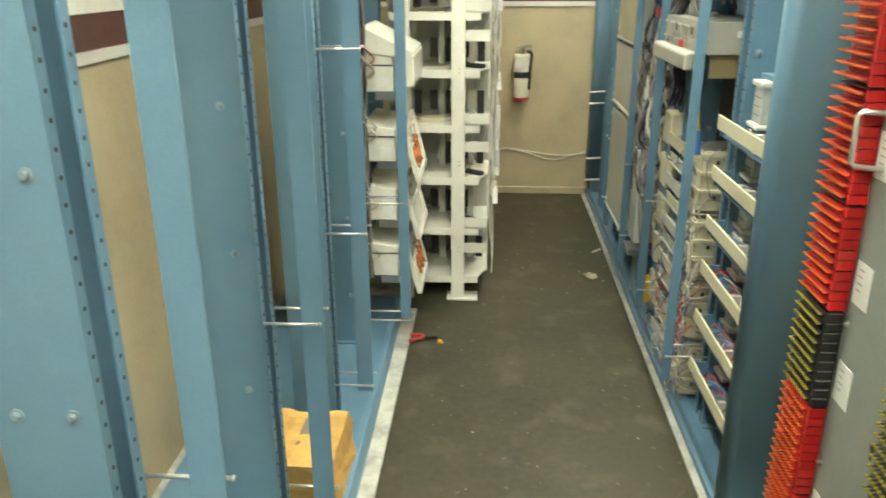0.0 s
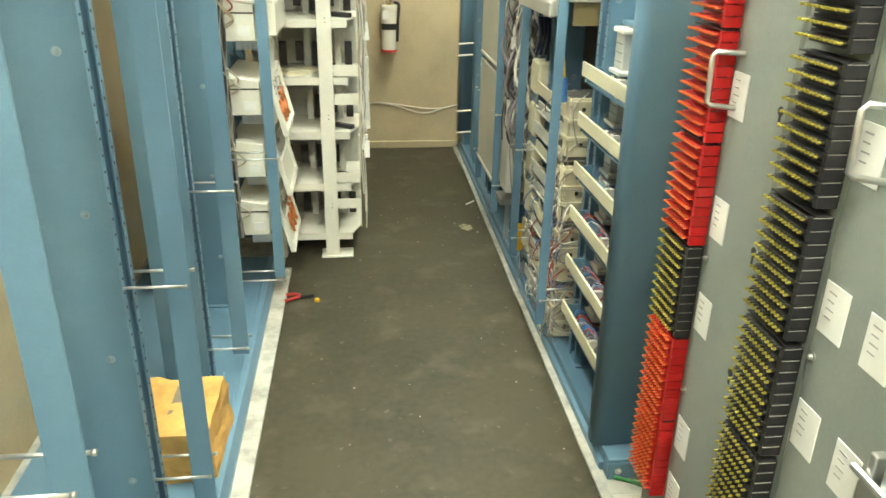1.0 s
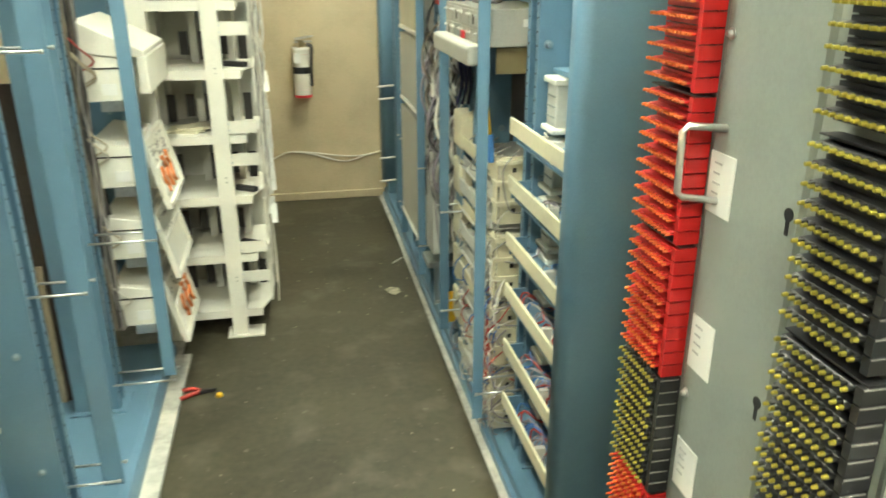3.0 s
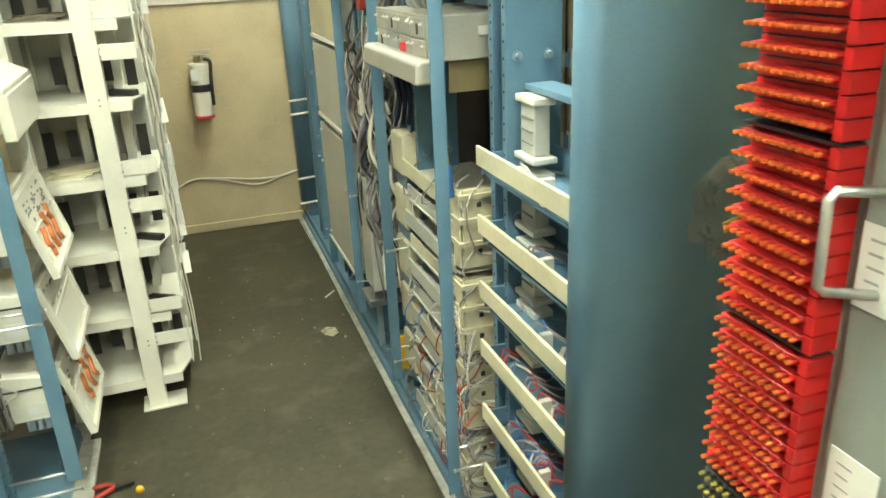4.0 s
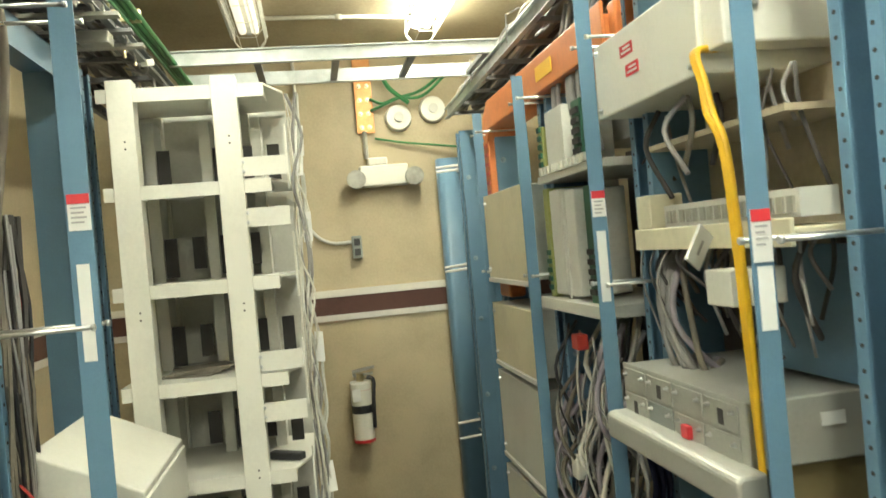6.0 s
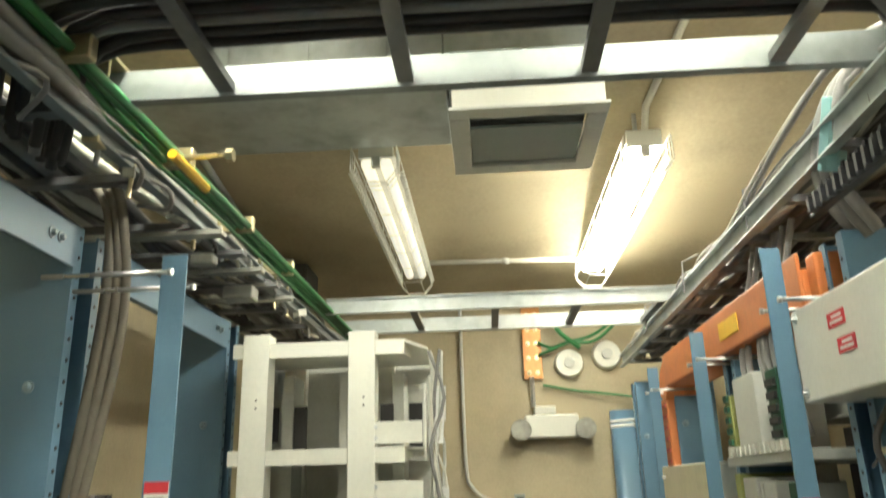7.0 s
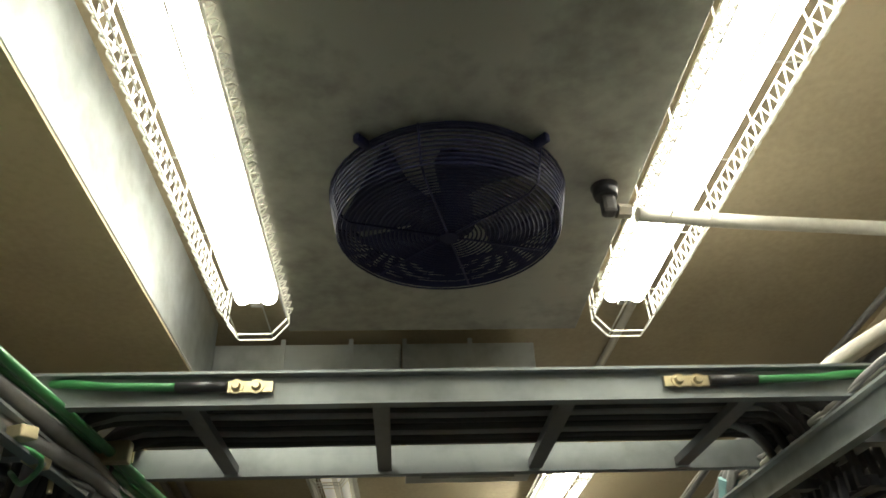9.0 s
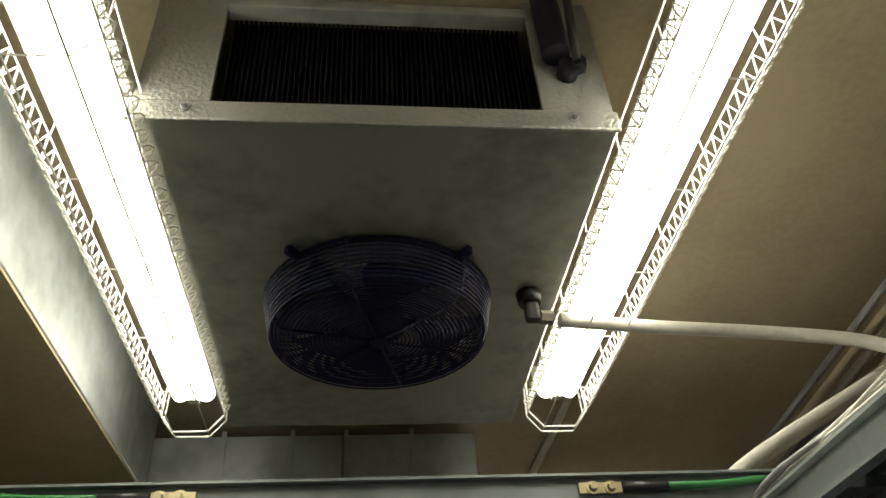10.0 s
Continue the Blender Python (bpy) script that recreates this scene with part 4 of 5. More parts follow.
part("rear_cabinet", Geo().box(1.20, 1.32, 3.0, 3.44, 1.86, 2.02), OFFW, th, bevel=0.003)
for i in range(10):
    random.seed(1700 + i)
    y = random.uniform(3.05, 3.4)
    part("cable", Geo().tube(bend([(1.12, y, 2.25), (1.09, y + 0.03, 2.1), (1.06, y, 1.98), (1.08, y - 0.02, 1.82)], 4), 0.007, 6), GREYW, th, smooth=True)

# orange cable trough
th = thing("cable_trough", (1.15, 3.5, 2.0), "orange plastic fibre cable trough over the racks", "cable trough")
part("run", Geo().box(1.05, 1.16, 2.95, 4.06, 2.03, 2.10).box(1.045, 1.053, 2.95, 4.06, 2.03, 2.13), ORANGEP, th, bevel=0.004)
part("elbow", Geo().prism([(4.06, 2.03), (4.06, 2.13), (4.14, 2.09), (4.18, 2.02), (4.10, 1.98)], "x", 1.05, 1.16), ORANGEP, th, bevel=0.004)
d = part("drop", Geo().box(1.05, 1.16, 4.09, 4.17, 1.70, 2.0), ORANGEP, th, bevel=0.004)
for k in range(9):
    part("slot", Geo().box(1.047, 1.051, 4.10, 4.16, 1.70 + 0.034 * k, 1.712 + 0.034 * k), REDW, d)
part("label", Geo().box(1.043, 1.045, 3.30, 3.44, 2.06, 2.10), YELLOWP, th)
part("drop_near", Geo().box(1.06, 1.17, 2.91, 2.95, 1.90, 2.12), ORANGEP, th, bevel=0.006)
part("socket", Geo().box(1.04, 1.10, 3.92, 4.06, 1.43, 1.49), ORANGEP, th, bevel=0.01)

# fourth east bay: cream cabinets
for z0, z1 in ((0.30, 0.83), (0.875, 1.17), (1.205, 1.41), (1.50, 1.79)):
    th = thing("cream_cabinet", (1.1, 3.75, z0), "cream steel equipment cabinet with a flat aisle door", "cabinet", "cream cabinets")
    part("body", Geo().box(1.02, 1.32, 3.57, 4.06, z0, z1), OFFW, th, bevel=0.004)
    part("door", Geo().box(1.008, 1.02, 3.565, 4.06, z0, z1), BEIGE if z0 > 1 else OFFW, th, bevel=0.003)
    part("bottom_edge", Geo().box(1.004, 1.03, 3.565, 4.06, z0 - 0.016, z0 - 0.002), TRIMW, th)
    for z in (z0 + 0.03, z1 - 0.03):
        bolt((1.008, 4.03, z), "-x", th, r=0.005, name="latch")
th = thing("power_unit", (1.1, 3.5, 0.3), "tall off-white power unit with printed panel", "power unit")
part("case", Geo().box(1.02, 1.25, 3.30, 3.44, 0.32, 0.75), OFFW, th, bevel=0.004)
part("bracket", Geo().box(1.0, 1.2, 3.30, 3.44, 0.26, 0.285), STEEL, th)
g = Geo()
for k in range(4):
    g.box(1.07, 1.10, 3.298, 3.30, 0.46 + 0.05 * k, 0.485 + 0.05 * k)
part("print", g, GREYW, th)
for x in (1.04, 1.2):
    part("leg", Geo().box(x, x + 0.02, 3.36, 3.38, 0.055, 0.27), STEEL, th)


# ---- connector frame on the east side ----
def block(y0, y1, z0, z1, body, pin, tone):
    """A stack of eight finned terminal strips with rows of pins."""
    th = thing("terminal_block", (1.0, (y0 + y1) / 2, z0), f"{tone} plastic terminal block with rows of pins", "terminal block", f"{tone} terminal blocks")
    part("spine", Geo().box(0.988, 1.0, y0 + 0.004, y1 - 0.004, z0 + 0.002, z1 - 0.002), BLACK, th)
    n = 10
    h = (z1 - z0) / n
    for i in range(n):
        z = z0 + h * i
        # a solid end wall and a thin finger plate that carries the pins, open above and below
        g = Geo().box(0.966, 0.998, y0, y0 + 0.010, z + h * 0.05, z + h * 0.95)
        g.box(0.984, 0.989, y0 + 0.010, y1, z + h * 0.05, z + h * 0.95)
        g.prism([(0.984, z + h * 0.46), (0.984, z + h * 0.70), (0.971, z + h * 0.66), (0.969, z + h * 0.58), (0.971, z + h * 0.50)], "y", y0 + 0.010, y1)
        f = part("fin", g, body, th)
        pins, rod = Geo(), Geo()
        for k in range(11):
            y = y0 + 0.011 + (y1 - y0 - 0.013) * (k + 0.5) / 11
            rod.box(0.962, 0.970, y - 0.0022, y + 0.0022, z + h * 0.52, z + h * 0.64)
            pins.disc((0.962, y, z + h * 0.58), "x", 0.0027, -0.006, 6, 0.0021)
        tagged(part("pins", pins, pin, f), kind="stuff")
        tagged(part("fingers", rod, body, f), kind="stuff")
        # On black blocks the tab is pale: a painted highlight along the fin's top.
        part("end_tab", Geo().box(0.966, 0.994, y0 - 0.0016, y0, z + h * 0.90, z + h * 0.955), body if body == RED else GREYW, f)
    part("cap", Geo().box(0.972, 0.996, y0 + 0.002, y1, z1 - h * 0.04, z1 + 0.001), BLACK, th)
    return th


H = 0.2045
rb = block(1.243, 1.371, 1.12, 1.12 + H - 0.004, RED, ORANGE, "red")
for k in (-4, -3, -1, 1, 2, 3, 4):
    copy_thing(rb, pose(1.0, 1.307, 1.12 + H * k))
bb = block(1.243, 1.371, 1.12 - 2 * H, 1.12 - H - 0.004, BLACK, YELLOW, "black")
H2 = 0.2125
for k in (-3, -2, -1, 0, 1, 2, 3, 4):
    copy_thing(bb, pose(1.0, 0.945, 0.911 + H2 * k))


def grey_panel(y0, y1, handle_y, keyholes):
    th = thing("connector_cabinet", (1.03, y0, 0.1), "tall grey painted steel frame panel with labels and a wire handle", "frame panel", "frame panels")
    part("face", Geo().prism([(1.0, y1), (0.996, y1 - 0.01), (0.996, y0 + 0.03), (1.012, y0), (1.08, y0), (1.08, y1)], "z", 0.08, 2.35), GREY, th, bevel=0.003)
    h = [(0.998, handle_y - 0.025, 1.287), (0.958, handle_y, 1.287), (0.95, handle_y, 1.28), (0.952, handle_y, 1.2), (0.96, handle_y, 1.193), (0.998, handle_y - 0.025, 1.193)]
    part("handle", Geo().tube(h, 0.005, 8), STEEL, th, smooth=True)
    for z in (1.54, 1.22, 0.99, 0.79, 0.5, 0.35):
        for k in range(2 if y1 - y0 > 0.3 else 1):
            y = y1 - 0.038 - 0.10 * k - (0.005 if z < 1.1 else 0)
            lab = part("label", Geo().box(0.9945, 0.9962, y - 0.028, y + 0.028, z - 0.045, z + 0.035), PAPER, th, "white paper label with faint print")
            g = Geo()
            for q in range(4):
                g.box(0.9940, 0.9946, y + 0.000 + 0.003 * (q % 2), y + 0.018, z + 0.020 - 0.013 * q, z + 0.0225 - 0.013 * q)
            part("print", g, INK, lab)
    for z in keyholes:
        part("keyhole", Geo().disc((0.9962, y0 + 0.045, z), "x", 0.008, -0.001, 12).box(0.9952, 0.9962, y0 + 0.042, y0 + 0.048, z - 0.024, z), BLACK, th)
    for z in (0.2, 0.6, 0.9, 1.4, 1.8):
        bolt((0.996, y1 - 0.02, z), "-x", th, r=0.005, name="screw")
    return th


grey_panel(1.02, 1.242, 1.232, (1.22, 0.98, 0.74))
grey_panel(0.42, 0.875, 0.81, (0.6,))
single("frame_spine", Geo().box(1.0, 1.14, 0.3, 1.36, 0.05, 2.35), GREY, "grey painted steel spine of the connector frame", "frame", bevel=0.003)
th = thing("hinge_bracket", (1.0, 0.62, 0.85), "small chrome latch bracket on a grey panel", "latch")
for k in range(3):
    part("plate", Geo().box(0.975, 0.995, 0.60 + 0.03 * k, 0.615 + 0.03 * k, 0.82, 0.87), STEEL, th, bevel=0.003)
part("bar", Geo().tube([(0.97, 0.59, 0.835), (0.97, 0.69, 0.835)], 0.006, 8), STEEL, th)
th = thing("clear_bag", (1.165, 1.60, 1.125), "crumpled clear plastic bag with yellow print hanging on the frame", "bag")
bm = bmesh.new()
bmesh.ops.create_icosphere(bm, subdivisions=4, radius=1)
for v in bm.verts:
    k = noise.noise(v.co * 2.6) * 0.5 + noise.noise(v.co * 7) * 0.2
    v.co = Vector((v.co.x * 0.055, v.co.y * 0.024, v.co.z * 0.072)) * (1 + k)
me = bpy.data.meshes.new("film")
bm.to_mesh(me)
bm.free()
me.materials.append(BAG)
ob = new("film", me)
ob.parent = th
part("printed_strip", Geo().box(-0.035, 0.03, -0.028, -0.026, -0.008, 0.008, Matrix.Translation((1.165, 1.60, 1.125)) @ Matrix.Rotation(-0.25, 4, "Y")), YELLOW, th)
part("hook", Geo().tube(bend([(1.165, 1.60, 1.19), (1.15, 1.50, 1.22), (1.12, 1.36, 1.22)]), 0.004, 6), STEEL, th)
th = thing("green_ground_lead", (1.1, 1.6, 0.03), "green ground lead on the floor beside the base", "wire")
part("lead", Geo().tube(bend([(1.04, 1.63, 0.03), (1.08, 1.58, 0.05), (1.14, 1.57, 0.03), (1.3, 1.55, 0.01)]), 0.006, 8), GREEN, th, smooth=True)
single("floor_bracket", Geo().box(1.02, 1.3, 1.42, 1.58, 0.0, 0.012).box(1.02, 1.3, 1.42, 1.428, 0.012, 0.05), OFFW, "off-white steel floor bracket of the connector frame", "bracket", bevel=0.003)

# ---- overhead ----
def fixture(x, y0, y1, z, lit, label, lean=0.0):
    """A twin-tube strip light with a wire guard; z is the underside of the guard."""
    th = thing("strip_light", (x, (y0 + y1) / 2, z), label, "strip light", "strip lights")
    part("tray", Geo().prism([(x - 0.052, z + 0.112), (x - 0.035, z + 0.15), (x + 0.035, z + 0.15), (x + 0.052, z + 0.112)], "y", y0 + 0.014, y1 - 0.014), WHITE, th, bevel=0.002)
    for d in (-0.027, 0.027):
        part("tube", Geo().tube([(x + d, y0 + 0.012, z + 0.085), (x + d, y1 - 0.012, z + 0.085)], 0.0175, 14), lit, th, smooth=True)
    for y in (y0, y1 - 0.012):
        part("end_cap", Geo().box(x - 0.05, x + 0.05, y, y + 0.012, z + 0.098, z + 0.15), WHITE, th, bevel=0.003)
        part("lamp_holder", Geo().box(x - 0.012, x + 0.012, y - 0.004, y + 0.016, z + 0.07, z + 0.10), OFFW, th)
    prof = [(-0.064, 0.115), (-0.066, 0.045), (-0.036, 0.008), (0.036, 0.008), (0.066, 0.045), (0.064, 0.115)]
    for (a, b) in prof:
        part("guard_wire", Geo().tube([(x + a, y0 - 0.035, z + b), (x + a, y1 + 0.035, z + b)], 0.0016, 5), WHITE, th)
    for y in (y0 - 0.035, y0 - 0.008, y1 + 0.008, y1 + 0.035):
        part("guard_end", Geo().tube([(x + a, y, z + b) for a, b in prof], 0.0022, 5), WHITE, th)
    n = 42
    h = (y1 - y0) / n
    for s in (-1, 1):
        g = Geo()
        for i in range(n):
            y = y0 + h * i
            g.tube([(x + s * 0.066, y, z + 0.045), (x + s * 0.076, y + h * 0.2, z + 0.054), (x + s * 0.080, y + h * 0.5, z + 0.058), (x + s * 0.076, y + h * 0.8, z + 0.054), (x + s * 0.066, y + h, z + 0.045)], 0.0017, 4)
            g.tube([(x + s * 0.066, y, z + 0.045), (x + s * 0.061, y + h * 0.5, z + 0.080), (x + s * 0.066, y + h, z + 0.045)], 0.0018, 4)
            g.tube([(x + s * 0.066, y + h * 0.5, z + 0.046), (x + s * 0.080, y + h * 0.5, z + 0.058)], 0.0013, 4)
        g.tube([(x + s * 0.061, y0 - 0.03, z + 0.080), (x + s * 0.061, y1 + 0.03, z + 0.080)], 0.0015, 4)
        tagged(part("guard_mesh", g, WHITE, th), kind="stuff")
    for i in range(24):
        y = y0 + (y1 - y0) * (i + 0.5) / 24
        if i % 4 == 0:
            part("hoop", Geo().tube([(x + a, y, z + b) for a, b in prof], 0.0015, 4), WHITE, th)
    for y in (y0 + 0.1, y1 - 0.1):
        part("hanger", Geo().tube([(x, y, z + 0.15), (x, y, ceil_z(y))], 0.007, 8), STEEL, th)
    return th


fixture(0.11, 1.52, 2.72, 2.635, TUBE, "lit twin-tube fluorescent light in a wire guard")
fixture(0.91, 1.52, 2.72, 2.635, TUBE, "lit twin-tube fluorescent light in a wire guard")
fixture(0.20, 3.585, 4.80, 2.55, TUBED, "dimly lit twin-tube fluorescent light with a lens")
fixture(0.96, 3.60, 4.80, 2.55, TUBEF, "lit twin-tube fluorescent light in a wire guard")
fixture(0.11, -1.2, 0.0, 2.635, TUBE, "lit twin-tube fluorescent light in a wire guard")
fixture(0.91, -1.2, 0.0, 2.635, TUBE, "lit twin-tube fluorescent light in a wire guard")
th = thing("ceiling_conduit", (0.6, 5.0, 2.85), "thin white electrical conduit along the ceiling", "conduit")
part("run", Geo().tube([(0.25, 4.75, ceil_z(4.75) - 0.011), (0.60, 4.765, ceil_z(4.765) - 0.011), (0.92, 4.78, ceil_z(4.78) - 0.011)], 0.010, 8), WHITEW, th, smooth=True)
part("coupling", Geo().tube([(0.575, 4.764, ceil_z(4.764) - 0.011), (0.605, 4.765, ceil_z(4.765) - 0.011)], 0.015, 8), WHITEW, th, smooth=True)
part("run", Geo().tube([(1.07, 2.3, ceil_z(2.3) - 0.012), (1.02, 3.2, ceil_z(3.2) - 0.012), (0.985, 3.64, ceil_z(3.64) - 0.012), (0.975, 3.66, 2.70)], 0.011, 8), WHITEW, th, smooth=True)
part("run", Geo().tube([(0.20, 3.57, ceil_z(3.57) - 0.03), (0.20, 3.64, 2.71)], 0.013, 8), STEEL, th)

# air conditioner
th = thing("air_conditioner", (0.5, 2.0, 2.7), "ceiling evaporator unit in stucco aluminium with a fan below", "air conditioner")
X0, X1, Y0, Y1 = 0.165, 0.823, 1.89, 2.83
part("underside", Geo().box(X0, X1, Y0, Y1, 2.70, 2.706), DULL, th, bevel=0.002)
part("side_panel", Geo().box(X0, X0 + 0.005, Y0, Y1, 2.706, CEIL), DULL, th)
part("side_panel", Geo().box(X1 - 0.005, X1, Y0, Y1, 2.706, CEIL), DULL, th)
part("rear_panel", Geo().box(X0, X1, Y1 - 0.005, Y1, 2.706, CEIL), DULL, th)
part("front_lip", Geo().box(X0 - 0.006, X1 + 0.006, Y0 - 0.006, Y0, 2.697, 2.735), STUCCO, th, bevel=0.003)
part("front_jamb", Geo().box(X0, X0 + 0.10, Y0 - 0.004, Y0 + 0.004, 2.735, CEIL), STUCCO, th)
part("front_jamb", Geo().box(X1 - 0.10, X1, Y0 - 0.004, Y0 + 0.004, 2.735, CEIL), STUCCO, th)
# Black sheet behind the fins; the recess's shade is in its colour.
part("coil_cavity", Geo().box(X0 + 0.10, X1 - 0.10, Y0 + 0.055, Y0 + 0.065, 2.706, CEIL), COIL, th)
for i in range(60):
    x = X0 + 0.105 + (X1 - X0 - 0.21) * i / 59
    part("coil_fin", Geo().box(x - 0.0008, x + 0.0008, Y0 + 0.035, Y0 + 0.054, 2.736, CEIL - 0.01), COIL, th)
for x in (X0 + 0.07, X1 - 0.06):
    bolt((x, Y0 - 0.006, 2.718), "-y", th, r=0.005, name="screw")
part("refrigerant_pipe", Geo().tube(bend([(X1 - 0.074, Y0 - 0.028, 2.828), (X1 - 0.074, Y0 - 0.030, 2.87), (X1 - 0.075, Y0 - 0.028, CEIL - 0.01)]), 0.021, 12), COIL, th, smooth=True)
vl = part("valve", Geo().tube([(X1 - 0.056, Y0 + 0.002, 2.810), (X1 - 0.056, Y0 - 0.028, 2.810)], 0.016, 12), COIL, th, smooth=True)
part("nut", Geo().tube([(X1 - 0.042, Y0 - 0.024, 2.803), (X1 - 0.040, Y0 - 0.024, 2.824)], 0.011, 6), COIL, vl)
part("stem", Geo().tube([(X1 - 0.045, Y0 - 0.030, 2.814), (X1 - 0.036, Y0 - 0.030, CEIL - 0.01)], 0.007, 8), DARKW, vl, smooth=True)
part("top_flange", Geo().box(X0 + 0.10, X1 - 0.10, Y0 - 0.010, Y0 + 0.02, 2.945, 2.965), DULL, th, bevel=0.003)
FX, FY, FR = 0.5, 2.325, 0.198
FZ = 2.622
gd = part("fan_guard", Geo().disc((FX, FY, FZ - 0.003), "z", 0.016, 0.006, 20), FANB, th)
for i in range(24):
    r = 0.018 + (FR - 0.030) * i / 23
    part("ring", Geo().ring((FX, FY, FZ + 0.003 + 0.012 * max(0, r / FR - 0.85) / 0.15), "z", r, 0.0017, 44, 5), FANB, gd)
for k in range(10):
    part("guard_ring", Geo().ring((FX, FY, 2.697 - 0.0076 * k), "z", FR + 0.004 - 0.0015 * k, 0.0018, 44, 5), FANB, gd)
for k in range(6):
    a = math.pi * k / 3 + 0.25
    c, d = math.cos(a), math.sin(a)
    part("guard_spoke", Geo().tube([(FX + 0.016 * c, FY + 0.016 * d, FZ), (FX + FR * 0.85 * c, FY + FR * 0.85 * d, FZ), (FX + (FR - 0.01) * c, FY + (FR - 0.01) * d, FZ + 0.012), (FX + (FR + 0.004) * c, FY + (FR + 0.004) * d, 2.70)], 0.0024, 5), FANB, gd)
part("fan_well", Geo().disc((FX, FY, 2.6985), "z", FR - 0.004, 0.002, 40), DULL, th)
part("shroud", Geo().ring((FX, FY, 2.697), "z", FR - 0.004, 0.005, 40, 6), FANB, th)
for a in (0.9, 2.24, 4.0, 5.4):
    part("clip", Geo().box(-0.006, 0.006, -0.014, 0.014, -0.010, 0.006, Matrix.Translation((FX + (FR + 0.018) * math.cos(a), FY - (FR + 0.018) * -math.sin(a), 2.692)) @ Matrix.Rotation(a - math.pi / 2, 4, "Z")), FANB, th, bevel=0.003)
fan = part("fan_hub", Geo().disc((FX, FY, 2.645), "z", 0.045, 0.04, 20), FANB, th, smooth=True)
for k in range(4):
    a0 = math.pi / 2 * k + 0.25
    bl = []
    for r, w, s in ((0.04, 0.35, 0.0), (0.1, 0.5, 0.05), (0.16, 0.58, 0.14), (0.192, 0.55, 0.2)):
        bl.append([(FX + r * math.cos(a0 + s - w), FY + r * math.sin(a0 + s - w), 2.655), (FX + r * math.cos(a0 + s + w), FY + r * math.sin(a0 + s + w), 2.687)])
    gg = Geo()
    for u, w in zip(bl, bl[1:]):
        gg.add([u[0], u[1], w[1], w[0]], [(0, 1, 2, 3)])
        lo = [tuple(Vector(p) - Vector((0, 0, 0.0025))) for p in (u[0], u[1], w[1], w[0])]
        gg.add(lo, [(3, 2, 1, 0)])
    part("blade", gg, FANB, fan)
th = thing("cable_gland", (0.78, 2.30, 2.66), "black cable gland on the unit's underside with a white hose", "gland")
part("flange", Geo().disc((0.768, 2.29, 2.70), "z", 0.024, -0.022, 20, 0.020), BLACK, th, smooth=True)
part("elbow", Geo().box(0.757, 0.783, 2.279, 2.303, 2.642, 2.68), DARKW, th, bevel=0.007)
part("nut", Geo().tube([(0.783, 2.292, 2.652), (0.806, 2.295, 2.652)], 0.013, 6), STRAPW, th)
part("hose", Geo().tube(bend([(0.82, 2.30, 2.65), (1.0, 2.315, 2.645), (1.2, 2.31, 2.63), (1.35, 2.26, 2.58), (1.42, 2.2, 2.5)]), 0.013, 10), WHITEW, th, smooth=True)

# ducts
th = thing("supply_duct", (-0.3, 1.5, 2.76), "boxed sheet metal supply duct along the ceiling's west side", "duct")
part("long_run", Geo().box(-0.62, -0.065, -2.6, 3.10, 2.65, 2.86), GALV, th, bevel=0.003)
part("soffit", Geo().box(-0.62, -0.068, -2.6, 3.10, 2.644, 2.65), CEILM, th)
th = thing("branch_duct", (0.3, 3.3, 2.76), "galvanised branch duct crossing the ceiling", "duct")
part("box", Geo().box(-0.62, 0.42, 3.13, 3.56, 2.665, 2.81), GALV, th, bevel=0.003)
part("end_box", Geo().box(0.424, 0.78, 3.13, 3.56, 2.69, 2.81), GALV, th, bevel=0.003)
for x in (-0.10, 0.10, 0.28, 0.423, 0.60):
    part("seam", Geo().box(x, x + 0.012, 3.124, 3.13, 2.66, 2.822), GALV, th)
th = thing("ceiling_vent", (0.6, 3.26, 2.6), "white framed square ceiling air vent with louvres", "vent")
part("neck", Geo().box(0.46, 0.75, 3.14, 3.40, 2.59, 2.69), GALV, th)
part("collar", Geo().box(0.438, 0.772, 3.10, 3.112, 2.53, 2.59).box(0.438, 0.772, 3.425, 3.437, 2.53, 2.59).box(0.438, 0.45, 3.112, 3.425, 2.53, 2.59).box(0.76, 0.772, 3.112, 3.425, 2.53, 2.59), WHITE, th, bevel=0.003)
part("face_frame", Geo().box(0.43, 0.78, 3.09, 3.14, 2.522, 2.53).box(0.43, 0.78, 3.40, 3.445, 2.522, 2.53).box(0.43, 0.475, 3.14, 3.40, 2.522, 2.53).box(0.735, 0.78, 3.14, 3.40, 2.522, 2.53), OFFW, th, bevel=0.002)
# Dark sheet and strip paint the shade inside the vent's throat.
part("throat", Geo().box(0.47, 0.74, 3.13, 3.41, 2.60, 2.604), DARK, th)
part("damper", Geo().prism([(3.20, 2.536), (3.205, 2.532), (3.40, 2.532), (3.40, 2.538)], "x", 0.476, 0.734), GREY, th, bevel=0.001)
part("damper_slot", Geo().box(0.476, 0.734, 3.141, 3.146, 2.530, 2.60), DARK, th)


